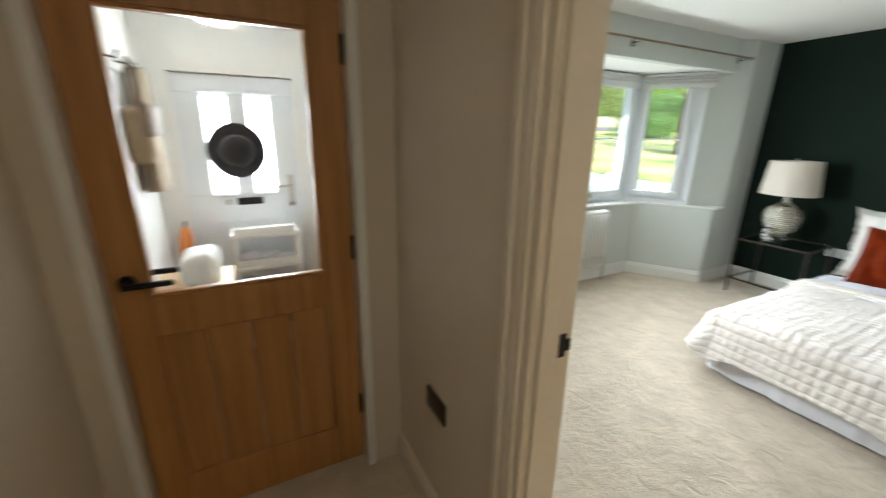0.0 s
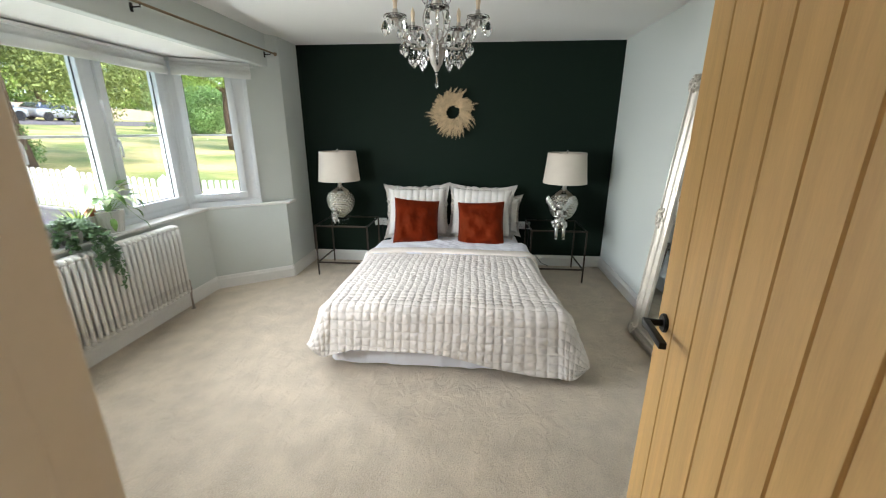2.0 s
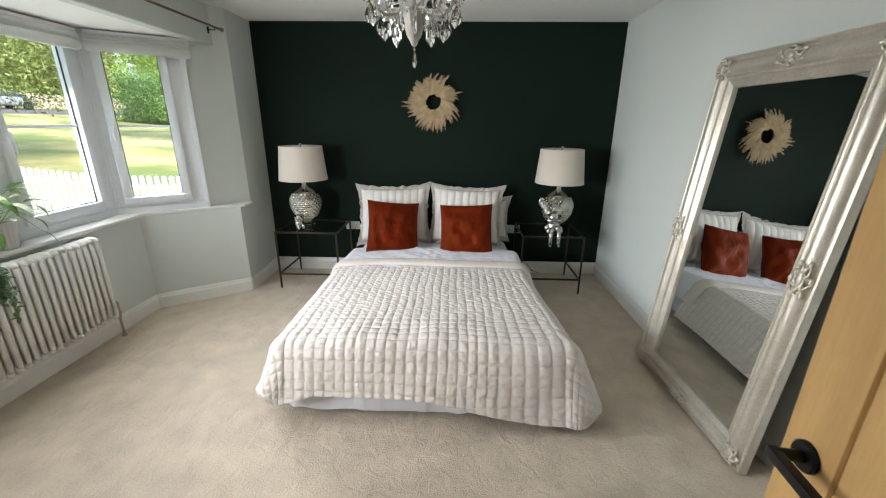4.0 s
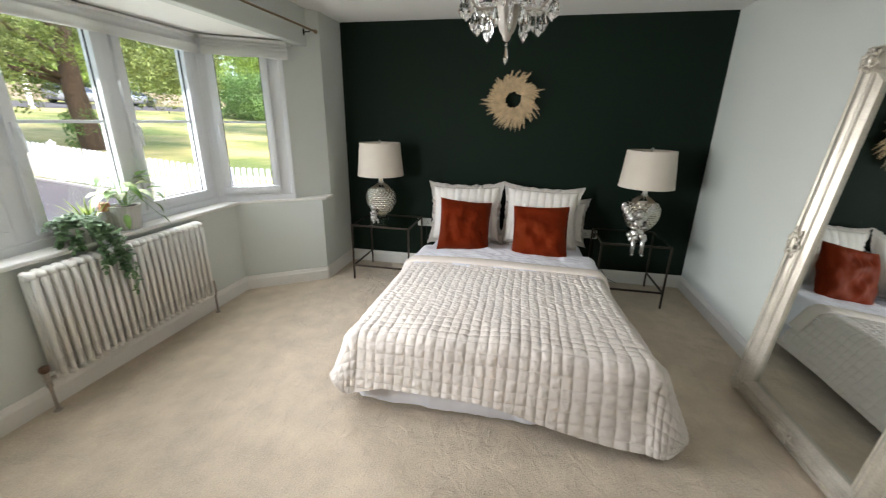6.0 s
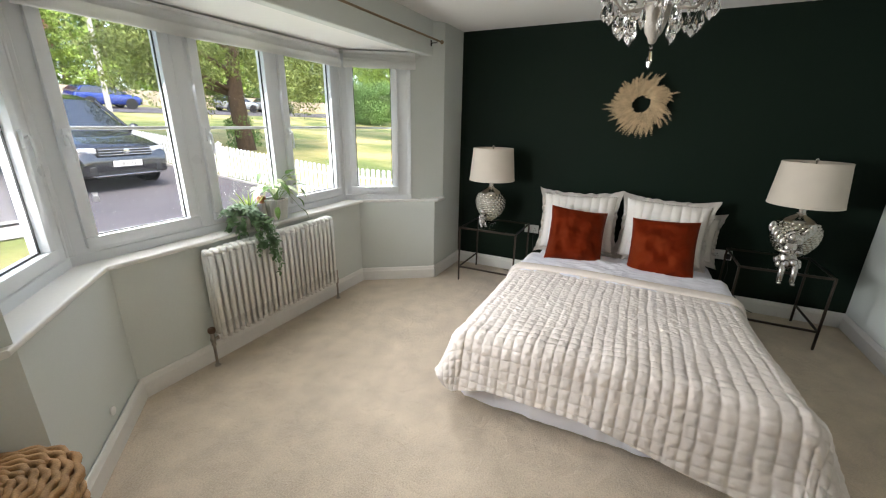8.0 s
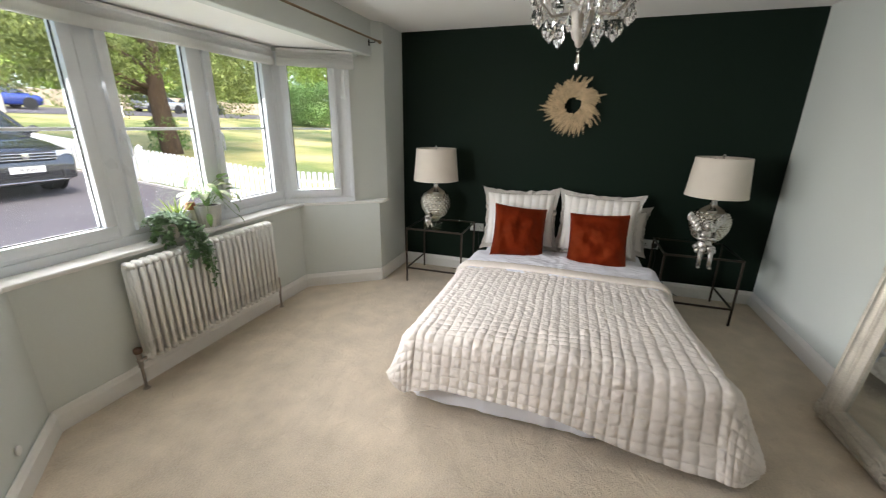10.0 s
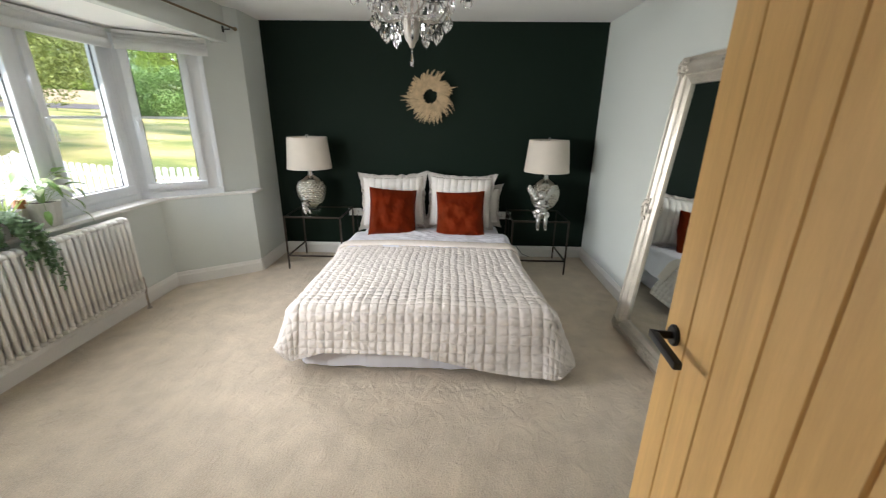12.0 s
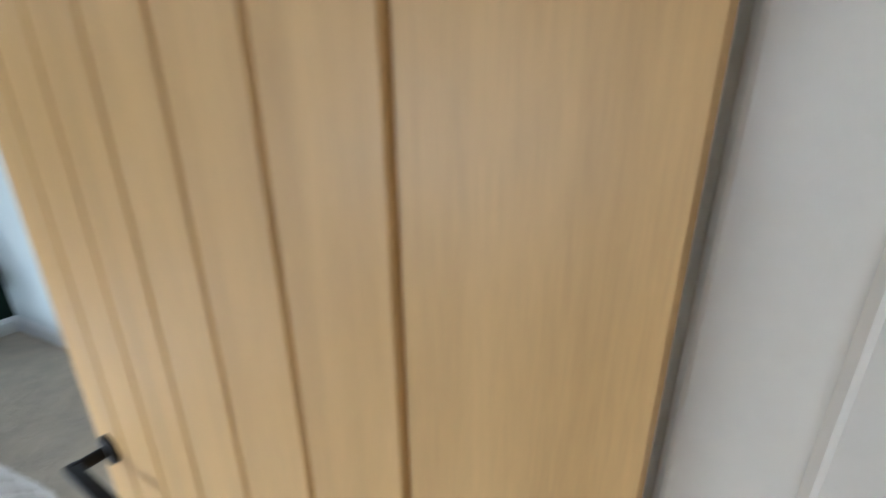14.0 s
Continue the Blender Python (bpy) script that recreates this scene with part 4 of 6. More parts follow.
# ---------- plants on the sill ----------
LEAF = mat("green_leaf", (0.15, 0.27, 0.07), 0.45, vary=0.35, scale=14, fine=80, bump=0.1, depth=0.0005)
LEAF2 = mat("ivy_leaf", (0.115, 0.205, 0.085), 0.45, vary=0.4, scale=14, fine=80, bump=0.1, depth=0.0005)
PALE = mat("variegated_leaf", (0.50, 0.58, 0.34), 0.45, vary=0.45, scale=40, fine=90, bump=0.1, depth=0.0005)
LIME = mat("lime_leaf", (0.26, 0.36, 0.05), 0.5, vary=0.3, scale=14, fine=80, bump=0.1, depth=0.0005)
SOIL = mat("potting_soil", (0.03, 0.02, 0.014), 0.95, vary=0.4, fine=200, bump=0.8, depth=0.004)
POTW = mat("pale_grey_ceramic", (0.55, 0.545, 0.52), 0.5, vary=0.05, bump=0.1)
TERRA = mat("terracotta", (0.33, 0.13, 0.06), 0.8, vary=0.15, bump=0.2)


def leaf(bm, root, way, up, length, width, curl=0.25, seg=5):
    """One leaf blade, folded along its rib and drooping to its tip, with thickness from its fold."""
    way, up = Vector(way).normalized(), Vector(up).normalized()
    side = way.cross(up).normalized()
    up = side.cross(way)
    rows = []
    for i in range(seg + 1):
        t = i / seg
        w = width * math.sin(math.pi * min(1, 0.12 + 0.88 * t)) ** 0.8 * (1 - 0.15 * t) if t < 1 else 0.0
        c = Vector(root) + way * (length * t) - up * (curl * length * t * t)
        rows.append((bm.verts.new(c - side * w / 2 + up * w * 0.16), bm.verts.new(c), bm.verts.new(c + side * w / 2 + up * w * 0.16)))
    for a, b in zip(rows, rows[1:]):
        bm.faces.new((a[0], b[0], b[1], a[1]))
        bm.faces.new((a[1], b[1], b[2], a[2]))


def ribbed_pot(r0, r1, h, ribs, t=0.005):
    prof = [(r0, 0.0), (r0 + (r1 - r0) * 0.5, h * 0.5), (r1, h), (r1 - t, h), (r1 - t * 1.2, h - 0.02), (r0 - t, 0.02)]

    def at(u, v):
        k = v * (len(prof) - 1)
        i = min(int(k), len(prof) - 2)
        f = k - i
        r = prof[i][0] + (prof[i + 1][0] - prof[i][0]) * f
        z = prof[i][1] + (prof[i + 1][1] - prof[i][1]) * f
        if i < 2:
            r -= 0.0042 * abs(math.sin(math.pi * ribs * u))
        return Vector((r * math.cos(2 * math.pi * u), r * math.sin(2 * math.pi * u), z))
    bm = sheet(at, ribs * 6, 10, True)
    bmesh.ops.contextual_create(bm, geom=[e for e in bm.edges if e.is_boundary and (e.verts[0].co.z + e.verts[1].co.z) < 0.004])
    return bm


random.seed(5)
plant = base("potted_plant", "variegated leafy houseplant in a ribbed pale pot on the sill", "houseplant", pose(-1.935, 4.085, 0.8225))
part("pot", ribbed_pot(0.070, 0.090, 0.155, 22), POTW, plant, "ribbed pale grey pot")
part("soil", lathe([(0.080, 0.135), (0.081, 0.142), (0.04, 0.147)], 20), SOIL, plant)
for k in range(32):
    a = k * 2.4 + random.uniform(-0.3, 0.3)
    h = random.uniform(0.06, 0.21)
    out = random.uniform(0.03, 0.13) * (1.25 if math.cos(a) > 0 else 0.9)
    tip = Vector((out * math.cos(a), out * math.sin(a) * 0.75, 0.15 + h))
    mid = Vector((tip.x * 0.35, tip.y * 0.35, 0.15 + h * 0.75))
    part("stem", tube([(0.01 * math.cos(a), 0.01 * math.sin(a), 0.14), mid, tip], 0.0022, 5, 0.0012), LEAF, plant)
    bm = bmesh.new()
    leaf(bm, tip, (math.cos(a), math.sin(a) * 0.8, random.uniform(-0.5, 0.5)), (0, 0, 1), random.uniform(0.075, 0.115), random.uniform(0.046, 0.072), random.uniform(0.2, 0.7))
    part("leaf", bm, PALE if k % 5 else LEAF, plant, smooth=True)
for k, (dx, dy, dz) in enumerate(((0.16, -0.06, -0.02), (0.19, -0.05, 0.05), (0.15, -0.10, -0.10), (-0.08, -0.1, -0.05))):
    tip = Vector((dx, dy, 0.16 + dz))
    part("stem", tube([(0.02, -0.01, 0.15), (dx * 0.5, dy * 0.5, 0.22 + dz * 0.3), tip], 0.002, 5, 0.0012), LEAF, plant)
    bm = bmesh.new()
    leaf(bm, tip, (dx, dy, -0.12), (0, 0, 1), 0.085, 0.042, 0.5)
    part("leaf", bm, LEAF, plant, smooth=True)

trailing = base("trailing_plant", "dark green trailing ivy hanging over the sill and radiator", "houseplant", pose(-2.265, 4.045, 0.8225))
part("pot", ribbed_pot(0.050, 0.062, 0.10, 16), POTW, trailing, "small pale pot")
part("soil", lathe([(0.056, 0.085), (0.057, 0.09), (0.03, 0.094)], 16), SOIL, trailing)
for k in range(56):
    a = random.uniform(0, 6.283)
    front = k < 18
    if front:
        ex = random.uniform(-0.02, 0.16)
        drop = random.uniform(0.08, 0.36) * (0.6 if ex < 0.05 else 1)
        pts = [Vector((0.01, 0, 0.09)), Vector((ex * 0.5, -0.07, 0.13)), Vector((ex * 0.85, -0.150, 0.06)), Vector((ex, -0.175, -drop * 0.5)), Vector((ex + random.uniform(-0.03, 0.03), -0.170, -drop + 0.03))]
    else:
        r, h = random.uniform(0.06, 0.13), random.uniform(-0.05, 0.10)
        pts = [Vector((0, 0, 0.09)), Vector((r * 0.4 * math.cos(a), r * 0.3 * math.sin(a), 0.09 + h * 0.8)), Vector((r * math.cos(a), r * 0.7 * math.sin(a) - 0.02, 0.07 + h)), Vector((1.25 * r * math.cos(a), 0.85 * r * math.sin(a) - 0.03, 0.03 + h))]
    dense = []
    for i in range(len(pts) - 1):
        dense += [pts[i].lerp(pts[i + 1], f / 4) for f in range(4)]
    dense.append(pts[-1])
    vine = part("stem", tube(dense, 0.0016, 5, 0.001), LEAF2, trailing)
    bm = bmesh.new()
    for i in range(2, len(dense)):
        for s in (0, 1):
            w = Vector((random.uniform(-1, 1), random.uniform(-1, 0.3), random.uniform(-0.7, 0.4)))
            leaf(bm, dense[i], w, (0, -0.4, 1), random.uniform(0.020, 0.036), random.uniform(0.015, 0.025), 0.3, 3)
    part("leaves", bm, LEAF2, vine, smooth=True)

succulent = base("spiky_plant", "small lime green spiky plant in a terracotta pot", "houseplant", pose(-2.150, 4.10, 0.8225))
part("pot", ribbed_pot(0.036, 0.046, 0.085, 10), TERRA, succulent, "small terracotta pot")
part("soil", lathe([(0.040, 0.070), (0.041, 0.074), (0.02, 0.077)], 14), SOIL, succulent)
for k in range(26):
    a = k * 2.4
    bm = bmesh.new()
    leaf(bm, (0.008 * math.cos(a), 0.008 * math.sin(a), 0.072), (math.cos(a) * (0.25 + k * 0.03), math.sin(a) * (0.25 + k * 0.03), 0.9), (math.cos(a + 3.1), math.sin(a + 3.1), 0.4), random.uniform(0.13, 0.21), 0.013, 0.12, 3)
    part("leaf", bm, LIME, succulent, smooth=True)
jar = base("small_jar", "small amber jar with a pale lid on the sill", "jar", pose(-2.02, 4.135, 0.8225))
part("body", lathe([(0.024, 0), (0.028, 0.004), (0.028, 0.12), (0.024, 0.13)], 20), POTW, jar)
part("lid", lathe([(0.030, 0.130), (0.031, 0.135), (0.031, 0.175), (0.028, 0.18)], 20), TERRA, jar, "brown stopper")

# ---------- wreath ----------
STRAW = mat("dried_pampas", (0.58, 0.44, 0.27), 0.9, vary=0.35, scale=20, fine=160, bump=0.2, depth=0.001)
wreath = base("wreath", "dried pampas grass wreath hanging on the green wall", "wreath", pose(-0.035, 1.735, 1.715))
ring = [(0, 0.115 * math.cos(i * math.pi / 16), 0.115 * math.sin(i * math.pi / 16)) for i in range(33)]
part("ring", tube(ring, 0.018, 8), STRAW, wreath)


def plume(bm, root, way, length):
    """A feathery seed head: a spine with short barbs."""
    way = Vector(way).normalized()
    ax = Vector((-1, 0, 0))
    side = way.cross(ax).normalized()
    n = 9
    for i in range(n):
        t = i / (n - 1)
        c = Vector(root) + way * (length * t) + Vector((-0.012 * math.sin(t * 3.0), 0, -0.015 * t * t))
        barb = 0.030 * (1 - t) ** 0.6 + 0.006
        for s in (-1, 1, 0):
            w = (way * 0.9 + side * s * random.uniform(0.35, 0.8) + ax * random.uniform(-0.2, 0.5)).normalized()
            d = w.cross(ax).normalized() * 0.0032
            bm.faces.new((bm.verts.new(c - d), bm.verts.new(c + d), bm.verts.new(c + w * barb + d * 0.2), bm.verts.new(c + w * barb - d * 0.2)))


for k in range(130):
    a = k * 2.39996
    lay = k % 3
    bm = bmesh.new()
    r0 = (0.070, 0.105, 0.135)[lay] + random.uniform(-0.01, 0.01)
    sw = 0.55 + random.uniform(-0.25, 0.25)
    way = (random.uniform(-0.25, 0.05), math.cos(a) * math.cos(sw) - math.sin(a) * math.sin(sw), math.sin(a) * math.cos(sw) + math.cos(a) * math.sin(sw))
    for j in range(2):
        plume(bm, (-0.01 - 0.014 * (2 - lay) + random.uniform(-0.01, 0.0), r0 * math.cos(a), r0 * math.sin(a)), Vector(way) + Vector((0, random.uniform(-0.2, 0.2), random.uniform(-0.2, 0.2))), random.uniform(0.065, 0.14) * (1.3 if random.random() < 0.12 else 1))
    part("plume", bm, STRAW, wreath, smooth=False)

# ---------- chandelier ----------
CRYSTAL = glass("cut_crystal", (1, 1, 1), 0.0)
PEWTER = mat("distressed_grey_paint", (0.42, 0.39, 0.35), 0.5, metal=0.2, vary=0.2, scale=20, fine=160, bump=0.2, depth=0.0008)
CANDLE = mat("cream_candle_sleeve", (0.70, 0.58, 0.42), 0.6, vary=0.05)
chand = base("chandelier", "grey five-arm chandelier hung with clear crystal drops, unlit", "chandelier", pose(-2.13, 1.70, 0))
part("ceiling_rose", lathe([(0.012, 2.355), (0.03, 2.36), (0.055, 2.385), (0.06, 2.3995)], 24), PEWTER, chand)
part("stem", tube([(0, 0, 1.93), (0, 0, 2.36)], 0.006, 10), PEWTER, chand)
part("bowl", lathe([(0.006, 1.838), (0.014, 1.845), (0.018, 1.860), (0.030, 1.875), (0.042, 1.915), (0.048, 1.955), (0.052, 1.962), (0.048, 1.972), (0.020, 1.98), (0.012, 1.99)], 24), PEWTER, chand, "grey painted urn-shaped hub")


def drop_mesh(s=1.0):
    """A faceted pear-shaped pendant with a bead above."""
    b = lathe([(0.001, -0.062 * s), (0.009 * s, -0.052 * s), (0.0135 * s, -0.038 * s), (0.010 * s, -0.022 * s), (0.006 * s, -0.010 * s), (0.001, -0.004 * s)], 6)
    b.transform(Matrix.Diagonal((1.15, 0.6, 1, 1)))
    bead = lathe([(0.001, 0.0), (0.006 * s, 0.005 * s), (0.006 * s, 0.009 * s), (0.001, 0.014 * s)], 8)
    return merge(b, bead)


DROP = finish("crystal_drop", drop_mesh(1.3), CRYSTAL, 0)
DROPS = finish("small_drop", drop_mesh(1.0), CRYSTAL, 0)


def hang(parent, x, y, z, a, small=False):
    ob = new("crystal_drop", DROPS if small else DROP)
    ob.parent = parent
    ob.matrix_basis = pose(x, y, z, 0, 0, math.degrees(a))
    return ob


part("centre_drop", moved(merge(lathe([(0.001, -0.088), (0.007, -0.078), (0.011, -0.058), (0.006, -0.025), (0.001, -0.018)], 6), ball(0, 0, -0.009, 0.007, u=8, v=6)), Matrix.Translation((0, 0, 1.836))), CRYSTAL, chand, "long clear crystal pendant", smooth=0)
ARMS = 5
for k in range(ARMS):
    a = 2 * math.pi * k / ARMS + 0.75
    ca, sa = math.cos(a), math.sin(a)
    pts = []
    for i in range(25):
        t = i / 24
        r = 0.03 + 0.195 * t + 0.02 * math.sin(t * 6.28)
        z = 1.96 - 0.016 * math.sin(t * 3.14) + 0.115 * t ** 5
        pts.append((r * ca, r * sa, z))
    arm = part("arm", tube(pts, 0.0058, 8), PEWTER, chand)
    ex, ey, ez = pts[-1]
    curl = [(ex - (0.028 - 0.028 * math.cos(t * 5.2) * (1 - t * 0.4)) * ca, ey - (0.028 - 0.028 * math.cos(t * 5.2) * (1 - t * 0.4)) * sa, ez - 0.03 + 0.034 * math.sin(t * 5.2) * (1 - t * 0.4)) for t in [i / 16 for i in range(17)]]
    part("curl", tube(curl, 0.0045, 7, 0.003), PEWTER, arm)
    part("drip_pan", moved(lathe([(0.008, ez), (0.022, ez + 0.004), (0.056, ez + 0.016), (0.060, ez + 0.020), (0.050, ez + 0.016), (0.010, ez + 0.010)], 10), Matrix.Translation((ex, ey, 0))), CRYSTAL, arm, "clear glass dish", smooth=0)
    part("candle_cup", moved(lathe([(0.010, ez + 0.006), (0.014, ez + 0.012), (0.0135, ez + 0.046), (0.011, ez + 0.05)], 12), Matrix.Translation((ex, ey, 0))), PEWTER, arm)
    part("candle", moved(lathe([(0.010, ez + 0.05), (0.010, ez + 0.075), (0.013, ez + 0.088), (0.011, ez + 0.105), (0.002, ez + 0.125)], 12), Matrix.Translation((ex, ey, 0))), CANDLE, arm, "cream candle bulb")
    for j in range(6):
        b = j * math.pi / 3 + a
        hang(chand, ex + 0.056 * math.cos(b), ey + 0.056 * math.sin(b), ez + 0.000, b, j % 2 == 1)
    for t in (7, 12, 16, 20):
        x, y, z = pts[t]
        hang(chand, x, y, z - 0.020, a, t == 7)
    for side in (-1, 1):
        x, y, z = pts[21]
        hang(chand, x - side * 0.028 * sa, y + side * 0.028 * ca, z - 0.035, a, True)
        part("bracket", tube([(x, y, z), (x - side * 0.020 * sa, y + side * 0.020 * ca, z - 0.006), (x - side * 0.028 * sa, y + side * 0.028 * ca, z - 0.022)], 0.002, 6), PEWTER, arm)
    up = [(0.010 * ca, 0.010 * sa, 1.985), (0.055 * ca, 0.055 * sa, 2.02), (0.075 * ca, 0.075 * sa, 2.09), (0.050 * ca, 0.050 * sa, 2.17), (0.028 * ca, 0.028 * sa, 2.23), (0.048 * ca, 0.048 * sa, 2.27), (0.066 * ca, 0.066 * sa, 2.255)]
    dense = []
    for i in range(len(up) - 1):
        p0, p1, p2, p3 = (Vector(up[max(0, min(len(up) - 1, i + o))]) for o in (-1, 0, 1, 2))
        for f in range(5):
            t = f / 5
            dense.append(0.5 * (2 * p1 + (p2 - p0) * t + (2 * p0 - 5 * p1 + 4 * p2 - p3) * t * t + (3 * p1 - p0 - 3 * p2 + p3) * t ** 3))
    part("upper_scroll", tube(dense, 0.004, 7), PEWTER, chand)
    hang(chand, 0.064 * ca, 0.064 * sa, 2.24, a)
    hang(chand, 0.085 * math.cos(a + 0.6), 0.085 * math.sin(a + 0.6), 1.955, a + 0.6)
    a2 = a + 2 * math.pi / ARMS
    for i in range(1, 7):
        t = i / 7
        x, y = ex * (1 - t) * 0.8 + 0.8 * t * 0.22 * math.cos(a2), ey * (1 - t) * 0.8 + 0.8 * t * 0.22 * math.sin(a2)
        ob = new("bead", DROPS)
        ob.parent = chand
        ob.matrix_basis = pose(x, y, 2.035 - 0.07 * math.sin(t * math.pi), 90, 0, math.degrees(a2)) @ Matrix.Scale(0.5, 4)

# ---------- wicker basket ----------
WICKER = mat("water_hyacinth", (0.40, 0.23, 0.10), 0.75, vary=0.35, scale=14, fine=220, bump=0.5, depth=0.0015)
basket = base("wicker_basket", "round lidded basket woven from golden water hyacinth", "basket", pose(-3.83, 3.19, 0))
BR = 0.205


def braid(r, z, turns, amp, thick):
    pts = []
    n = turns * 6
    for i in range(n + 1):
        a = 2 * math.pi * i / n
        w = math.sin(a * turns)
        pts.append(((r + amp * w) * math.cos(a), (r + amp * w) * math.sin(a), z))
    return tube(pts, thick, 6)


part("lining", lathe([(BR - 0.012, 0.002), (BR - 0.010, 0.46)], 32), WICKER, basket)
for i in range(20):
    bm = braid(BR + 0.004 * math.sin(i * 0.7), 0.014 + i * 0.0232, 14, 0.007 * (1 if i % 2 else -1), 0.0125)
    part("woven_band", bm, WICKER, basket, smooth=True)
for i in range(9):
    bm = braid(BR * (1.04 - i * 0.115), 0.485 + 0.010 * i ** 0.5, 16 - i, 0.006 * (1 if i % 2 else -1), 0.0135)
    part("lid_coil", bm, WICKER, basket, smooth=True)
part("lid_disc", lathe([(BR, 0.470), (BR, 0.482), (0.03, 0.50)], 32), WICKER, basket)


# ---------- hall: glazed oak door to the porch ----------
hall_wall = structure("wall_hall_north", merge(cube(-5.44, 2.66, 0, -5.36, 2.84, H), cube(-4.47, 2.66, 0, -4.338, 2.84, H), cube(-5.36, 2.66, 2.03, -4.47, 2.84, H)), HALLWALL, "cream painted end of the hall round the porch door")
structure("trim_porch_door_lining", merge(cube(-5.358, 2.645, 0, -5.325, 2.85, 2.028, 0.003), cube(-4.505, 2.645, 0, -4.472, 2.85, 2.028, 0.003), cube(-5.325, 2.645, 1.995, -4.505, 2.85, 2.028, 0.003)), TRIM, "white painted lining of the porch door")
door_2 = tagged(base("door_2", "oak door with a large clear pane and a boarded lower panel", "door", pose(-5.320, 2.72, 0.008)), kind="structure")
W2, H2 = 0.812, 1.982
GX0, GX1, GZ0, GZ1 = 0.108, 0.690, 0.962, 1.862
part("stile", cube(0, 0, 0, GX0, 0.042, H2, 0.002), OAKDARK, door_2)
part("stile", cube(GX1, 0, 0, W2, 0.042, H2, 0.002), OAKDARK, door_2)
part("rail", cube(GX0, 0.001, GZ1, GX1, 0.041, H2, 0.002), OAKDARK, door_2)
part("rail", cube(GX0, 0.001, 0.815, GX1, 0.041, GZ0, 0.002), OAKDARK, door_2)
part("rail", cube(GX0, 0.001, 0, GX1, 0.041, 0.20, 0.002), OAKDARK, door_2)
pw = (GX1 - GX0) / 4
board = finish("board", plank_mesh(pw - 0.001, 0.012, 0.030, 0.615, 0.003), OAKDARK, 0)
for i in range(4):
    ob = new("board", board)
    ob.parent = door_2
    ob.matrix_basis = pose(GX0 + i * pw, 0, 0.20)
pane2 = part("pane", cube(GX0, 0.018, GZ0, GX1, 0.024, GZ1), PANE, door_2, "clear glass")
pane2.visible_shadow = False
beads = [cube(a, 0.004, b, c, 0.038, d, 0.003) for a, b, c, d in ((GX0, GZ0, GX1, GZ0 + 0.012), (GX0, GZ1 - 0.012, GX1, GZ1), (GX0, GZ0 + 0.012, GX0 + 0.012, GZ1 - 0.012), (GX1 - 0.012, GZ0 + 0.012, GX1, GZ1 - 0.012))]
part("glazing_bead", merge(*beads), OAKDARK, door_2)
lever_handle(door_2, 0.055, 0.0, 1.027, -1, 1)
lever_handle(door_2, 0.055, 0.042, 1.027, 1, 1)
for z in (0.30, 1.06, 1.80):
    part("hinge", merge(tube([(W2 + 0.004, -0.004, z - 0.05), (W2 + 0.004, -0.004, z + 0.05)], 0.007, 10), cube(W2 - 0.012, -0.003, z - 0.05, W2 + 0.002, 0.0, z + 0.05)), BLACK, door_2)

# ---------- porch ----------
PORCHW = mat("white_porch_paint", (0.78, 0.77, 0.74), 0.6, vary=0.03, bump=0.08, depth=0.0008)
structure("wall_porch_west", cube(-5.62, 2.9, -0.12, -5.32, 4.3, H + 0.15), PORCHW, "white painted porch wall")
structure("wall_porch_east", cube(-4.332, 2.9, -0.12, -4.20, 4.3, H + 0.15), PORCHW, "white painted porch wall")
structure("ceiling_porch", cube(-5.46, 2.85, 2.16, -4.332, 4.3, 2.3), CEIL, "white porch ceiling")
structure("wall_porch_north", merge(cube(-5.46, 4.0, -0.12, -5.19, 4.2, 2.16), cube(-4.53, 4.0, -0.12, -4.332, 4.2, 2.16), cube(-5.19, 4.0, 1.842, -4.53, 4.2, 2.16)), PORCHW, "white painted front wall of the porch")
FROST = bpy.data.materials.new("frosted_glass")
FROST.use_nodes = True
fb = FROST.node_tree.nodes["Principled BSDF"]
fb.inputs["Transmission Weight"].default_value = 1.0
fb.inputs["Roughness"].default_value = 0.3
fb.inputs["Base Color"].default_value = (1, 1, 1, 1)
front = tagged(base("door_3", "white panelled front door with two frosted panes", "door", pose(-5.19, 4.03, 0.0)), kind="structure")
FW = 0.66
panes = [(0.145, 0.275), (0.385, 0.515)]
segs = [cube(0, 0, 0, FW, 0.05, 1.13, 0.003), cube(0, 0, 1.735, FW, 0.05, 1.838, 0.003), cube(0, 0, 1.13, panes[0][0], 0.05, 1.735), cube(panes[0][1], 0, 1.13, panes[1][0], 0.05, 1.735), cube(panes[1][1], 0, 1.13, FW, 0.05, 1.735)]
part("leaf_panel", merge(*segs), UPVC, front)
for a, b in panes:
    fp = part("pane", cube(a, 0.02, 1.13, b, 0.026, 1.735), FROST, front, "frosted glass")
    fp.visible_shadow = False
    part("pane_moulding", merge(cube(a - 0.02, -0.010, 1.11, b + 0.02, 0.001, 1.13, 0.004), cube(a - 0.02, -0.010, 1.735, b + 0.02, 0.001, 1.755, 0.004), cube(a - 0.02, -0.010, 1.13, a, 0.001, 1.735, 0.004), cube(b, -0.010, 1.13, b + 0.02, 0.001, 1.735, 0.004)), UPVC, front)
for a, b in ((0.12, 0.30), (0.36, 0.54)):
    part("raised_panel", cube(a, -0.008, 0.20, b, 0.001, 0.95, 0.006, 2), UPVC, front)
part("letter_plate", cube(0.27, -0.014, 1.055, 0.42, 0.001, 1.10, 0.004), BLACK, front, "dark letter plate")
part("door_lock", cube(0.20, -0.012, 1.06, 0.235, 0.001, 1.09, 0.004), STEEL, front)
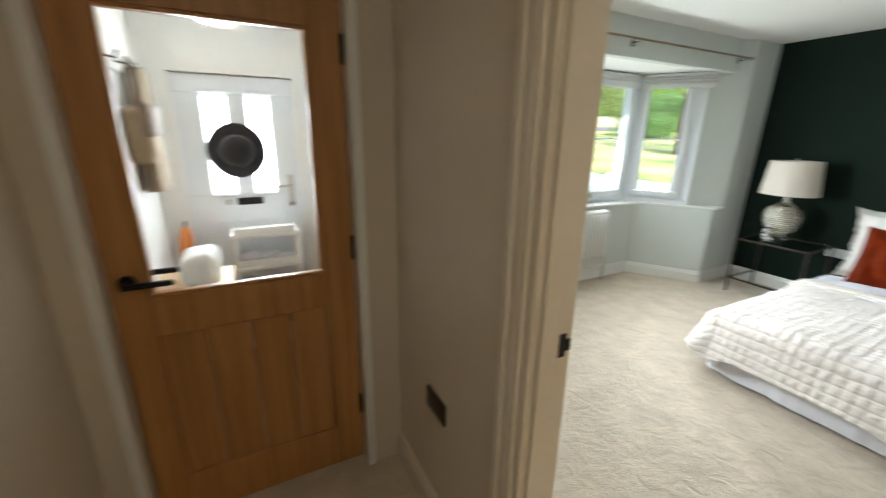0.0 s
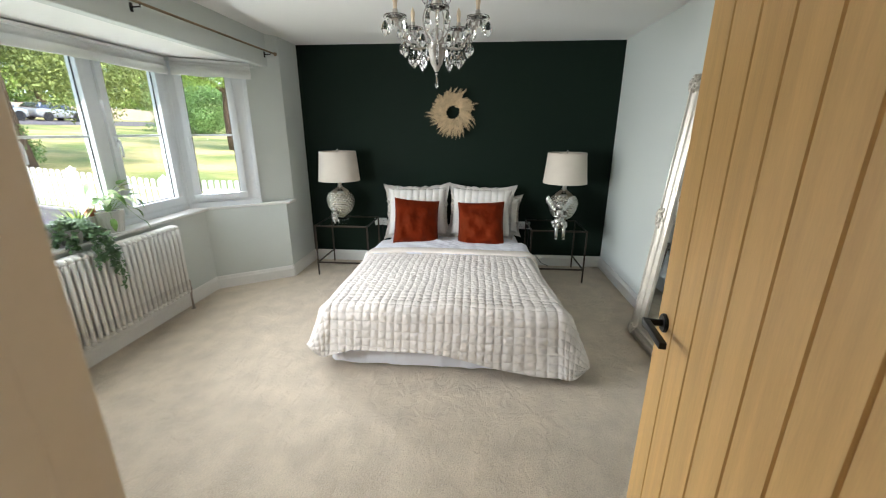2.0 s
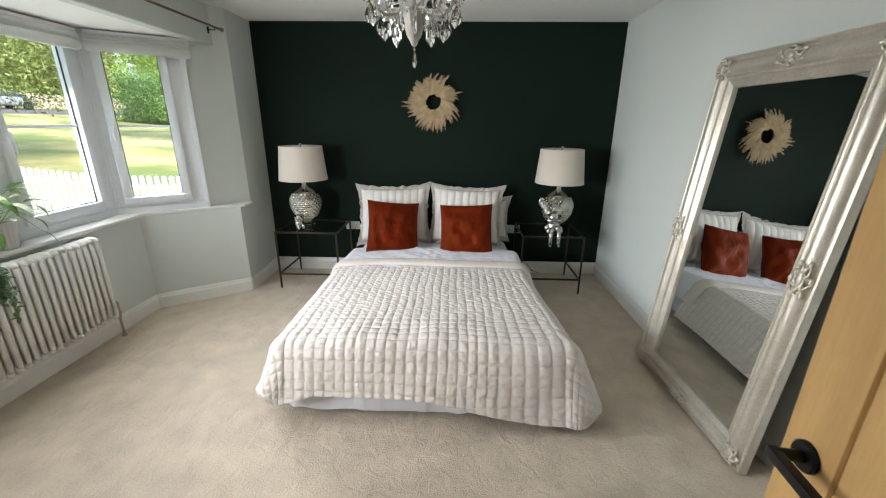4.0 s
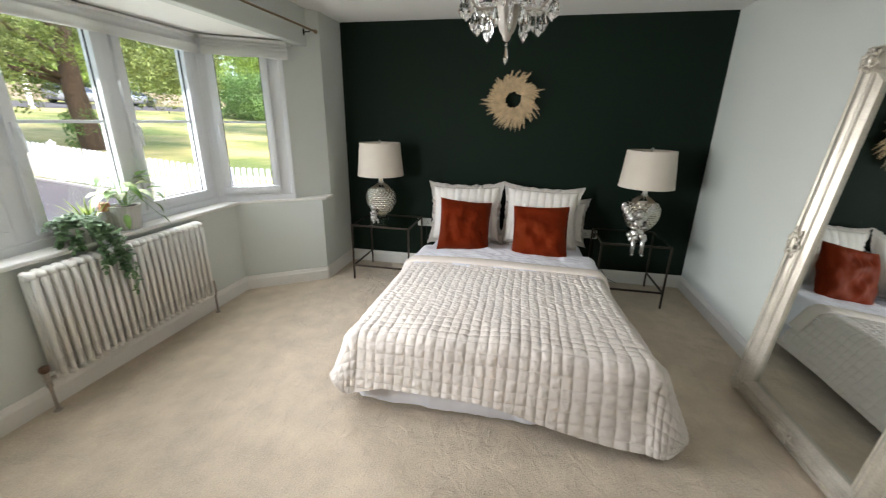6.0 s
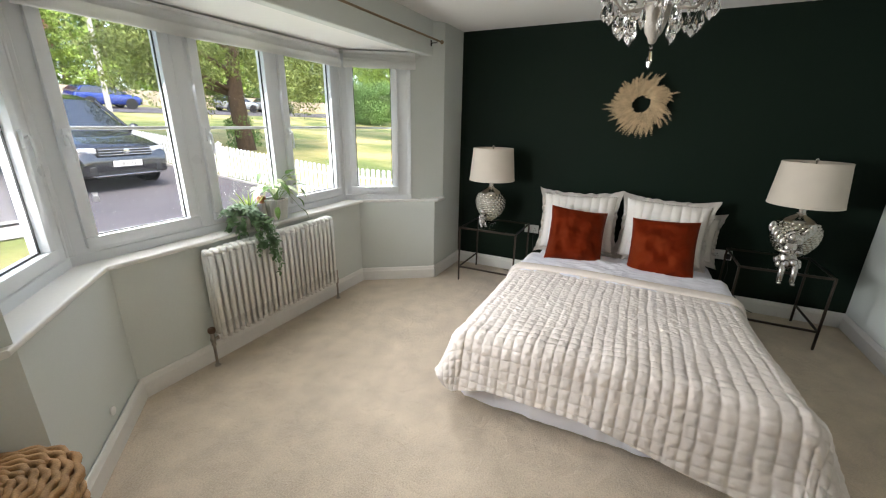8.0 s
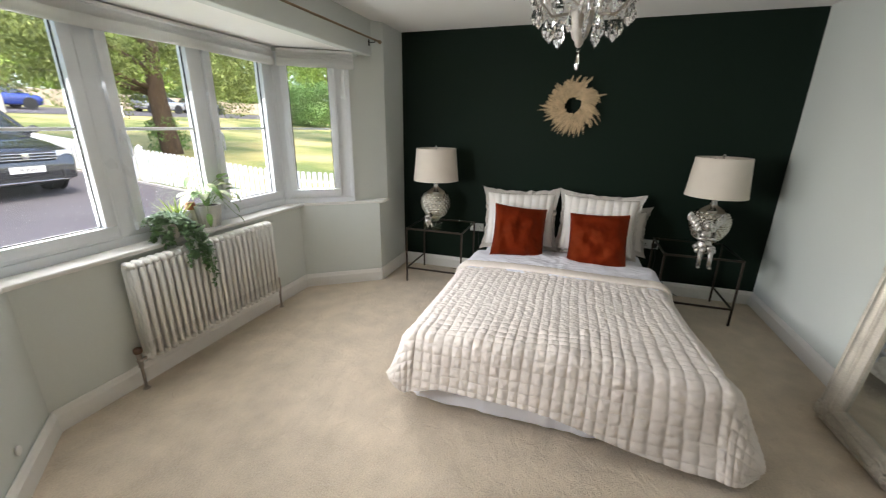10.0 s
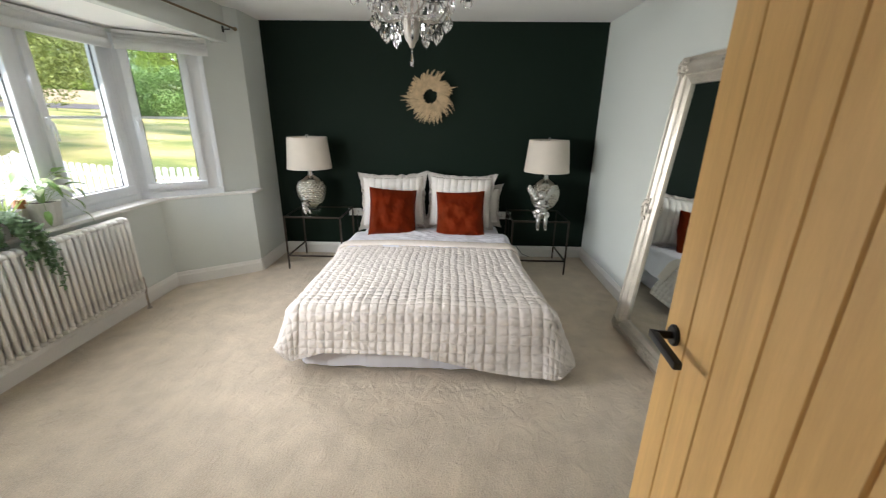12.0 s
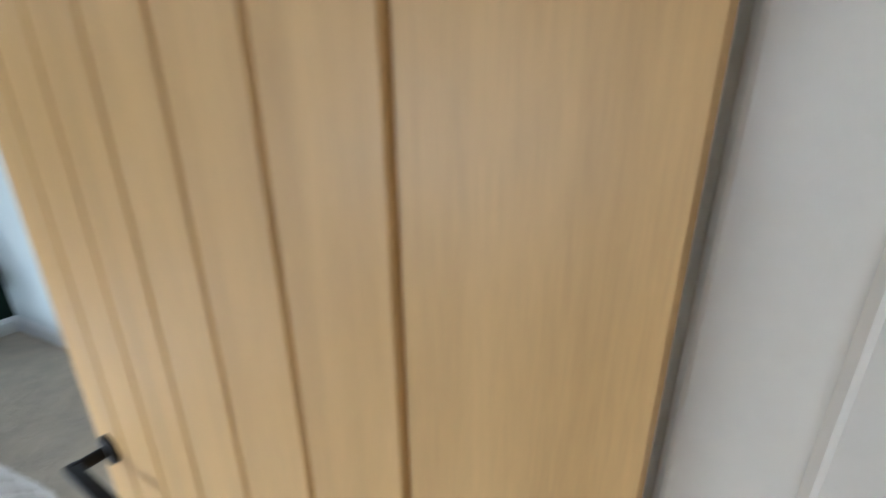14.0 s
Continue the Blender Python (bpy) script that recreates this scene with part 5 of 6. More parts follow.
part("door_handle", merge(cube(0.585, -0.010, 1.03, 0.620, 0.001, 1.24, 0.004), tube([(0.602, -0.01, 1.17), (0.602, -0.045, 1.17), (0.50, -0.05, 1.17)], 0.009, 8)), STEEL, front, "grey lever handle on a long plate")

hat = base("hat", "round black felt hat hanging on the front door", "hat", pose(-4.885, 4.012, 1.40, 90, 0, 0))
FELT = mat("black_felt", (0.010, 0.010, 0.012), 0.95, vary=0.2, fine=300, bump=0.3, depth=0.001, sheen=0.2)
part("brim", lathe([(0.04, 0.004), (0.163, 0.003), (0.167, 0.010), (0.160, 0.016), (0.09, 0.020)], 40), FELT, hat)
part("crown", lathe([(0.098, 0.016), (0.095, 0.05), (0.082, 0.085), (0.05, 0.10), (0.015, 0.094)], 32), FELT, hat, smooth=True)

TANF = mat("tan_canvas", (0.36, 0.29, 0.20), 0.9, vary=0.12, fine=260, bump=0.3, depth=0.001)
BROWNF = mat("dark_tan_leather", (0.17, 0.13, 0.09), 0.7, vary=0.15, fine=120, bump=0.2, depth=0.001)
rail = base("coat_rail", "white coat rail with hooks on the porch wall", "coat rail", pose(-5.32, 3.5, 1.80))
part("board", cube(0, -0.35, -0.04, 0.018, 0.35, 0.04, 0.004), TRIM, rail)
for y in (-0.25, -0.08, 0.09, 0.26):
    part("hook", tube([(0.018, y, 0.0), (0.05, y, -0.01), (0.06, y, 0.02)], 0.005, 8), BLACK, rail)
bag = base("canvas_bag", "tan canvas bag hanging from the coat rail", "bag", pose(-5.255, 3.42, 1.38))
part("body", soft_box(-0.055, -0.13, 0, 0.05, 0.13, 0.24, 0.04, 0.012, 3), TANF, bag, smooth=True)
part("flap", soft_box(0.02, -0.132, 0.11, 0.062, 0.132, 0.25, 0.018, 0.008, 4), BROWNF, bag, "dark tan flap", smooth=True)
part("strap", tube([(0, -0.11, 0.23), (-0.01, -0.05, 0.38), (0, 0.0, 0.425), (-0.01, 0.05, 0.38), (0, 0.11, 0.23)], 0.008, 8), BROWNF, bag)
coat = base("jacket", "beige jacket hanging from the coat rail", "jacket", pose(-5.262, 3.64, 1.48))


def coat_at(u, v):
    a = u * 2 * math.pi
    w = 0.05 + 0.11 * (1 - v) ** 0.6
    f = 1 + 0.14 * math.sin(a * 5 + v * 2)
    return Vector((0.045 * math.cos(a) * f * (1 - 0.4 * v), w * math.sin(a) * f, -0.25 + 0.57 * v))


part("body", sheet(coat_at, 40, 14, True), TANF, coat, smooth=True)
umbrella = base("umbrella", "orange and red furled umbrella leaning in the porch corner", "umbrella", pose(-5.275, 3.80, 0) @ pose(0, 0, 0, 0, 4, 0))
part("shaft", tube([(0, 0, 0.005), (0, 0, 1.02)], 0.006, 8), BLACK, umbrella)
part("red_canopy", lathe([(0.006, 0.16), (0.022, 0.24), (0.034, 0.60), (0.036, 0.82)], 10), mat("red_nylon", (0.60, 0.06, 0.03), 0.6), umbrella, "red furled cloth")
part("orange_canopy", lathe([(0.036, 0.82), (0.034, 0.92), (0.020, 0.98), (0.008, 0.99)], 10), mat("orange_nylon", (0.75, 0.25, 0.05), 0.6), umbrella, "orange furled cloth")
SHELFW = mat("white_shelf_paint", (0.78, 0.77, 0.75), 0.45, vary=0.03)
rack = base("shoe_rack", "white three-tier shoe rack in the porch", "shoe rack", pose(-4.985, 3.70, 0))
for x in (0.0, 0.36):
    for y in (0.0, 0.22):
        part("upright", cube(x, y, 0, x + 0.028, y + 0.028, 0.93, 0.003), SHELFW, rack)
for z in (0.22, 0.46, 0.70, 0.90):
    part("shelf", cube(0.0, -0.004, z, 0.388, 0.254, z + 0.022, 0.003), SHELFW, rack)
    part("shelf_lip", cube(0.028, -0.002, z + 0.022, 0.36, 0.008, z + 0.065, 0.002), SHELFW, rack)
LEATHER = mat("tan_leather", (0.36, 0.20, 0.12), 0.6, vary=0.15)
PALEB = mat("pale_shoe", (0.70, 0.70, 0.74), 0.6, vary=0.08)


def shoe(x, y, z, rz, m_):
    s = base("shoe", "slip-on shoe resting on the shoe rack" if m_ is LEATHER else "pale canvas shoe resting on the shoe rack", "shoe", pose(x, y, z, 0, 0, rz), "porch shoes")
    part("sole", soft_box(-0.13, -0.042, 0, 0.13, 0.042, 0.022, 0.009, 0.001, 1), SHELFW, s)
    part("upper", merge(ball(0.045, 0, 0.035, 0.085, 0.040, 0.032), ball(-0.06, 0, 0.045, 0.065, 0.038, 0.042)), m_, s, smooth=True)


shoe(-4.84, 3.80, 0.724, 20, PALEB)
shoe(-4.78, 3.88, 0.484, 12, LEATHER)
shoe(-4.86, 3.80, 0.484, -5, PALEB)
shoe(-4.72, 3.84, 0.244, 8, LEATHER)
bench = base("console_table", "narrow pine console table in the porch", "table", pose(-5.315, 3.05, 0))
PINE = wood("pale_pine", (0.62, 0.44, 0.26), (0.50, 0.33, 0.18), axis=1)
part("tabletop", cube(0, 0, 0.765, 0.34, 0.50, 0.80, 0.004), PINE, bench)
for x in (0.01, 0.285):
    for y in (0.02, 0.435):
        part("leg", cube(x, y, 0, x + 0.045, y + 0.045, 0.765, 0.003), PINE, bench)
bundle = thing("laundry_bag", soft_box(-5.21, 3.24, 0.801, -5.03, 3.48, 0.955, 0.05, 0.03, 9), LINEN, "bulky white cloth bag standing on the console table", "bag", smooth=True)
book = thing("box_file", cube(-5.20, 3.08, 0.8015, -5.06, 3.20, 0.825, 0.003), mat("turquoise_card", (0.10, 0.42, 0.50), 0.6), "thin turquoise folder lying on the console table", "folder")
lampshade = base("porch_ceiling_light", "pale wire-framed ceiling light in the porch", "ceiling light", pose(-4.95, 3.55, 2.16))
part("mount", lathe([(0.05, -0.02), (0.055, -0.005), (0.055, -0.001)], 24), SHELFW, lampshade)
# the lamp is off; a weak glow is added to its globe
part("globe", ball(0, 0, -0.10, 0.055), glow("opal_glass_added_glow", (1.0, 0.95, 0.88), 2.5), lampshade, "unlit opal globe with a weak added glow", smooth=True)
part("wire_ring", merge(tube([(0.17 * math.cos(i * math.pi / 16), 0.17 * math.sin(i * math.pi / 16), -0.10) for i in range(33)], 0.004, 6), tube([(0.09 * math.cos(i * math.pi / 16), 0.09 * math.sin(i * math.pi / 16), -0.03) for i in range(33)], 0.004, 6), *[tube([(0.05 * math.cos(a), 0.05 * math.sin(a), -0.012), (0.17 * math.cos(a), 0.17 * math.sin(a), -0.10)], 0.003, 6) for a in (0.3, 1.35, 2.4, 3.45, 4.5, 5.55)]), STEEL, lampshade)


# ---------- outside: ground, drive, fence ----------
def g(x, y):
    """Height of the ground: level by the house, then rising to the road."""
    return -0.16 + 0.08 * max(0.0, min(y, 46) - 7.5) + 0.04 * max(0.0, y - 46)


def draped(x0, y0, x1, y1, lift, nx, ny):
    return sheet(lambda u, v: Vector((x0 + (x1 - x0) * u, y0 + (y1 - y0) * v, g(0, y0 + (y1 - y0) * v) + lift)), nx, ny)


GRASS = mat("dry_lawn", (0.135, 0.155, 0.035), 0.95, vary=0.35, scale=0.35, fine=9, bump=0.8, depth=0.03)
gn, gl_ = GRASS.node_tree.nodes, GRASS.node_tree.links
gr = gn.new("ShaderNodeValToRGB")
gr.color_ramp.elements[0].position, gr.color_ramp.elements[1].position = 0.38, 0.62
gr.color_ramp.elements[0].color, gr.color_ramp.elements[1].color = (0.13, 0.17, 0.035, 1), (0.34, 0.29, 0.11, 1)
gl_.new(gn["Noise Texture"].outputs["Fac"], gr.inputs[0])
gl_.new(gr.outputs[0], gn["Hue/Saturation/Value"].inputs["Color"])
TARMAC = mat("driveway_tarmac", (0.085, 0.078, 0.080), 0.9, vary=0.25, scale=0.8, fine=70, bump=0.6, depth=0.006)
KERB = mat("pale_concrete_edging", (0.36, 0.34, 0.31), 0.85, vary=0.12, fine=60, bump=0.3, depth=0.003)
structure("ground", sheet(lambda u, v: Vector((-400 + 800 * u, -300 + 800 * v, g(0, -300 + 800 * v))), 40, 800), GRASS, "sunlit lawn with dry yellow patches")
structure("driveway", merge(draped(-1.45, 4.9, 2.42, 9.6, 0.02, 2, 12), draped(-9.0, 9.6, 2.42, 33.0, 0.02, 2, 40)), TARMAC, "dark tarmac driveway")
structure("road", draped(-300, 33.0, 300, 39.5, 0.025, 8, 10), TARMAC, "tarmac road")
for k, (x0, y0, x1, y1) in enumerate(((-1.60, 4.9, -1.45, 9.75), (-9.0, 9.60, -1.60, 9.75), (2.42, 4.9, 2.50, 33.0))):
    n = 24
    bm = sheet(lambda u, v: Vector(((x0, x0, x1, x1)[round(u * 3)], y0 + (y1 - y0) * v, g(0, y0 + (y1 - y0) * v) + (0.0, 0.06, 0.06, 0.0)[round(u * 3)])), 3, n)
    structure("kerb_%d" % (k + 1), bm, KERB, "pale concrete edging of the drive")
structure("path", draped(-4.6, 9.0, -1.6, 9.60, 0.022, 2, 6), KERB, "pale paved strip beside the drive")

FENCEW = mat("white_fence_paint", (0.72, 0.71, 0.69), 0.6, vary=0.06, bump=0.1)
fence = base("picket_fence", "white painted picket fence between the drive and the lawn", "fence", pose(0, 0, 0))
FX = 2.60
pic = prism([(-0.038, 0.0), (0.038, 0.0), (0.038, 0.695)] + [(0.038 * math.cos(k * math.pi / 6), 0.695 + 0.038 * math.sin(k * math.pi / 6)) for k in range(1, 6)] + [(-0.038, 0.695)], -0.01, 0.01)
pic.transform(pose(0, 0, 0, 90, 0, 90))
picket = finish("picket", pic, FENCEW, 0)
y = 4.95
k = 0
while y < 21:
    ob = new("picket", picket)
    ob.parent = fence
    ob.matrix_basis = pose(FX, y, g(FX, y) + 0.05)
    y += 0.130
y = 5.6
while y < 21:
    z = g(FX, y)
    post = part("post", merge(cube(FX + 0.012, y - 0.045, z - 0.1, FX + 0.102, y + 0.045, z + 0.79, 0.004), cube(FX, y - 0.058, z + 0.79, FX + 0.114, y + 0.058, z + 0.82, 0.006), moved(lathe([(0.05, 0), (0.03, 0.03), (0.005, 0.05)], 4), Matrix.Translation((FX + 0.057, y, z + 0.82)))), FENCEW, fence)
    y += 1.9
for h in (0.16, 0.54):
    for a, b in ((4.9, 7.5), (7.5, 21.0)):
        part("fence_rail", tube([(FX + 0.026, a, g(0, a) + h + 0.05), (FX + 0.026, b, g(0, b) + h + 0.05)], 0.026, 4), FENCEW, fence)
for x, y in ((-0.50, 10.35), (-2.0, 11.6)):
    bo = base("bollard_light", "short brushed steel bollard light on the drive", "bollard light", pose(x, y, g(x, y) + 0.02), "drive bollards")
    part("post", lathe([(0.045, 0.0), (0.045, 0.10), (0.03, 0.105)], 20), STEEL, bo)
    part("lens", lathe([(0.036, 0.104), (0.036, 0.142)], 20), POTW, bo)
    part("cap", lathe([(0.046, 0.142), (0.047, 0.165), (0.02, 0.172)], 20), STEEL, bo)


# ---------- cars ----------
TYRE = mat("tyre_rubber", (0.015, 0.015, 0.016), 0.85, vary=0.1, bump=0.1)
CARGLASS = mat("dark_car_glass", (0.02, 0.024, 0.028), 0.04, vary=0.02, bump=0, coat=1.0)
LENS = mat("headlight_lens", (0.62, 0.64, 0.66), 0.12, metal=0.5, vary=0.05, bump=0)
PLASTIC = mat("black_car_plastic", (0.012, 0.012, 0.013), 0.5, vary=0.1, bump=0)


def car(label, paint, m, L=4.5, wide=1.84, tall=1.67, plate=True, group=""):
    """Front towards -y. The body is lofted from cross-sections along its length."""
    c = base("car", label, "car", m, group)
    hw = wide / 2
    st = [(0.00, 0.42, 0.62, 0.80), (0.06, 0.30, 0.80, 0.88), (0.25, 0.24, 0.92, 0.95), (0.60, 0.22, 0.99, 0.985), (1.20, 0.22, 1.06, 1.0), (2.2, 0.22, 1.08, 1.0), (3.4, 0.22, 1.10, 1.0), (4.1, 0.24, 1.12, 0.985), (4.38, 0.30, 1.05, 0.94), (4.5, 0.45, 0.85, 0.86)]
    k = L / 4.5

    def body(u, v):
        t = u * (len(st) - 1)
        i = min(int(t), len(st) - 2)
        f = t - i
        y, lo, hi, w = (st[i][j] + (st[i + 1][j] - st[i][j]) * f for j in range(4))
        a = 2 * math.pi * v + 0.01
        ca, sa = math.cos(a), math.sin(a)
        e = 0.34
        px = math.copysign(abs(ca) ** e, ca) * hw * w
        pz = (lo + hi) / 2 + math.copysign(abs(sa) ** e, sa) * (hi - lo) / 2
        if pz > 0.7:
            px *= 1 - 0.06 * (pz - 0.7) / 0.4
        return Vector((px, y * k, pz))
    bm = sheet(body, 45, 48)
    bmesh.ops.remove_doubles(bm, verts=bm.verts[:], dist=0.0004)
    ends = [e for e in bm.edges if e.is_boundary]
    bmesh.ops.contextual_create(bm, geom=ends)
    bmesh.ops.recalc_face_normals(bm, faces=bm.faces[:])
    part("body", bm, paint, c, smooth=50)
    gh = [(1.15, 1.06, 0.86), (1.95, tall - 0.06, 0.70), (2.4, tall, 0.70), (3.5, tall - 0.02, 0.68), (4.15, tall - 0.14, 0.64), (4.42, 1.10, 0.80)]

    def house(grow, z_low):
        bm = bmesh.new()
        rings = []
        for y, z, w in gh:
            wb = 0.93
            rings.append([bm.verts.new(v) for v in ((-hw * wb, y * k, z_low), (-hw * (wb + (w - wb) * min(1, max(0.0, (z - 1.05) / 0.55))) - grow, y * k, z + grow - 0.05), (-hw * w * 0.9, y * k, z + grow), (hw * w * 0.9, y * k, z + grow), (hw * (wb + (w - wb) * min(1, max(0.0, (z - 1.05) / 0.55))) + grow, y * k, z + grow - 0.05), (hw * wb, y * k, z_low))])
        for a, b in zip(rings, rings[1:]):
            for i in range(5):
                bm.faces.new((a[i], b[i], b[i + 1], a[i + 1]))
        bm.faces.new(rings[0])
        bm.faces.new(rings[-1][::-1])
        bmesh.ops.recalc_face_normals(bm, faces=bm.faces[:])
        return bm
    part("glazing", house(0.0, 1.0), CARGLASS, c, "dark glazing", smooth=20)
    roof = bmesh.new()
    rs = []
    for y, z, w in gh[1:5]:
        rs.append([roof.verts.new((s * hw * w * f, y * k, z + dz)) for s, f, dz in ((-1, 1.06, -0.045), (-1, 0.9, 0.008), (1, 0.9, 0.008), (1, 1.06, -0.045))])
    for a, b in zip(rs, rs[1:]):
        for i in range(3):
            roof.faces.new((a[i], b[i], b[i + 1], a[i + 1]))
    bmesh.ops.solidify(roof, geom=roof.faces[:], thickness=0.02)
    part("roof", roof, paint, c)
    for s in (-1, 1):
        part("pillar", tube([(s * hw * 0.90, 1.12 * k, 1.06), (s * hw * 0.74, 1.95 * k, tall - 0.07)], 0.032, 6), paint, c)
        part("pillar", tube([(s * hw * 0.91, 2.55 * k, 1.06), (s * hw * 0.72, 2.6 * k, tall - 0.05)], 0.035, 6), PLASTIC, c)
        part("pillar", tube([(s * hw * 0.90, 4.2 * k, 1.10), (s * hw * 0.66, 3.9 * k, tall - 0.1)], 0.06, 6), paint, c)
        part("wing_mirror", merge(ball(s * (hw + 0.09), 1.32 * k, 1.12, 0.10, 0.06, 0.075), tube([(s * hw * 0.92, 1.35 * k, 1.06), (s * (hw + 0.05), 1.33 * k, 1.09)], 0.025, 6)), paint, c, smooth=True)
        hl = part("headlight", moved(soft_box(-0.20, -0.06, -0.055, 0.20, 0.10, 0.055, 0.04, 0, 1), Matrix.Translation((s * hw * 0.70, 0.13, 0.80)) @ pose(0, 0, 0, 0, 0, s * 18)), LENS, c, "clear headlight", smooth=True)
        part("fog_lamp_grille", moved(soft_box(-0.14, -0.03, -0.09, 0.14, 0.05, 0.09, 0.03, 0, 1), Matrix.Translation((s * hw * 0.72, 0.035, 0.44)) @ pose(0, 0, 0, 0, 0, s * 16)), PLASTIC, c)
        for y in (0.88 * k, 3.6 * k):
            part("wheel_arch", moved(merge(moved(lathe([(0.40, -0.01), (0.40, 0.012), (0.33, 0.012)], 28), pose(0, 0, 0, 0, 90 * s))), Matrix.Translation((s * (hw - 0.004), y, 0.36))), PLASTIC, c)
            w = part("wheel", moved(lathe([(0.20, -0.10), (0.325, -0.10), (0.345, -0.06), (0.345, 0.06), (0.325, 0.10), (0.22, 0.105)], 28), Matrix.Translation((s * (hw - 0.11), y, 0.345)) @ pose(0, 0, 0, 0, 90 * s)), TYRE, c, "black tyre")
            part("rim", moved(merge(lathe([(0.215, 0.085), (0.21, 0.112), (0.19, 0.10)], 24, False), lathe([(0.05, 0.06), (0.05, 0.11), (0.02, 0.115)], 16), *[moved(cube(-0.018, 0.03, 0.085, 0.018, 0.205, 0.105, 0.004), pose(0, 0, 0, 0, 0, q * 72)) for q in range(5)]), Matrix.Translation((s * (hw - 0.11), y, 0.345)) @ pose(0, 0, 0, 0, 90 * s)), STEEL, w, "silver alloy rim")
    part("grille", soft_box(-0.48, -0.012, 0.70, 0.48, 0.08, 0.87, 0.02, 0, 1), PLASTIC, c)
    for z in (0.735, 0.785, 0.835):
        part("grille_bar", cube(-0.47, -0.022, z - 0.008, 0.47, -0.008, z + 0.008, 0.003), CHROME, c, "chrome bar")
    part("badge", moved(lathe([(0.055, 0.0), (0.055, 0.012), (0.045, 0.016)], 20), Matrix.Translation((0, -0.018, 0.79)) @ pose(0, 0, 0, 90)), CHROME, c, "round chrome badge")
    part("lower_intake", soft_box(-0.55, 0.0, 0.30, 0.55, 0.10, 0.46, 0.03, 0, 1), PLASTIC, c)
    part("bumper_trim", cube(-0.62, -0.012, 0.335, 0.62, 0.01, 0.355, 0.003), CHROME, c)
    if plate:
        pl = part("number_plate", cube(-0.26, -0.026, 0.505, 0.26, -0.012, 0.617, 0.003), POTW, c, "white number plate")
        cu = bpy.data.curves.new("plate_text", "FONT")
        cu.body, cu.size, cu.align_x, cu.align_y, cu.extrude = "J8 JNN", 0.095, "CENTER", "CENTER", 0.001
        tmp = bpy.data.objects.new("tmp_text", cu)
        scene.collection.objects.link(tmp)
        me = bpy.data.meshes.new_from_object(tmp.evaluated_get(bpy.context.evaluated_depsgraph_get()))
        bpy.data.objects.remove(tmp)
        me.materials.append(PLASTIC)
        tx = new("plate_text", me)
        tx.parent = pl
        tx.matrix_basis = pose(0, -0.028, 0.561, 90)
    return c


DARKPAINT = mat("dark_grey_car_paint", (0.014, 0.015, 0.017), 0.14, metal=0.0, vary=0.05, bump=0, coat=1.0)
BLUEPAINT = mat("blue_car_paint", (0.015, 0.04, 0.24), 0.2, metal=0.3, vary=0.05, bump=0, coat=1.0)
slope = math.degrees(math.atan(0.08))
car("dark grey family car parked nose-first on the tarmac drive", DARKPAINT, pose(0.31, 10.80, g(0, 10.8) + 0.025, slope, 0, 4))
car("bright blue hatchback on the road beyond the lawn", BLUEPAINT, pose(14.4, 37.2, g(0, 37.2) + 0.03, 0, -slope, 90), 4.2, 1.75, 1.46, False)
SILVERPAINT = mat("silver_car_paint", (0.42, 0.43, 0.44), 0.25, metal=0.6, vary=0.05, bump=0, coat=1.0)
GREYPAINT = mat("pale_grey_car_paint", (0.30, 0.31, 0.32), 0.25, metal=0.4, vary=0.05, bump=0, coat=1.0)
for x, yy, look_, paint_ in ((25.6, 38.0, "silver", SILVERPAINT), (30.4, 38.2, "pale grey", GREYPAINT)):
    car(look_ + " hatchback parked along the far side of the road", paint_, pose(x, yy, g(0, yy) + 0.03, 0, -slope, 90), 4.1, 1.75, 1.48, False, "cars along the road")

# ---------- walls, post and trees across the road ----------
STONE = mat("stone_wall", (0.34, 0.28, 0.21), 0.9, vary=0.3, scale=2.5, fine=18, bump=0.9, depth=0.03)
garden_wall = thing("garden_wall", sheet(lambda u, v: Vector((-80 + 200 * u, (42.6, 42.6, 43.0, 43.0)[round(v * 3)] + 0.08 * noise.noise(Vector((u * 120, v, 0))), g(0, 42.6) + (-0.1, 1.25, 1.25, -0.1)[round(v * 3)] + 0.10 * noise.noise(Vector((u * 90, 3, 0))) * (0 < v < 1))), 260, 3), STONE, "long low stone wall beyond the road", "garden wall", smooth=0)
pole_ = base("utility_pole", "tall pale grey pole by the road", "utility pole", pose(10.6, 33.2, g(0, 33.2)))
part("shaft", lathe([(0.17, -0.1), (0.15, 2), (0.11, 9.0), (0.02, 9.05)], 16), KERB, pole_)
part("crossarm", cube(-0.9, -0.05, 8.1, 0.9, 0.05, 8.22, 0.01), KERB, pole_)
sign = base("road_post", "short white marker post on the verge", "marker post", pose(16.4, 32.2, g(0, 32.2)))
part("post", cube(-0.12, -0.06, -0.1, 0.12, 0.06, 2.2, 0.02), FENCEW, sign)

BARK = mat("brown_bark", (0.085, 0.055, 0.035), 0.95, vary=0.35, scale=3, fine=24, bump=1.0, depth=0.03, stretch=(1, 1, 0.25))
YEW = mat("yew_foliage", (0.15, 0.185, 0.045), 0.7, vary=0.5, scale=1.1, fine=8, bump=0)
BRIGHT = mat("bright_summer_foliage", (0.21, 0.31, 0.05), 0.7, vary=0.5, scale=0.5, fine=5, bump=0)
DEEP = mat("deep_green_foliage", (0.12, 0.20, 0.045), 0.7, vary=0.5, scale=0.5, fine=5, bump=0)
LAUREL = mat("laurel_foliage", (0.10, 0.19, 0.04), 0.45, vary=0.5, scale=1.2, fine=8, bump=0)
COPPERL = mat("copper_beech_foliage", (0.20, 0.05, 0.06), 0.7, vary=0.5, scale=0.5, fine=5, bump=0)


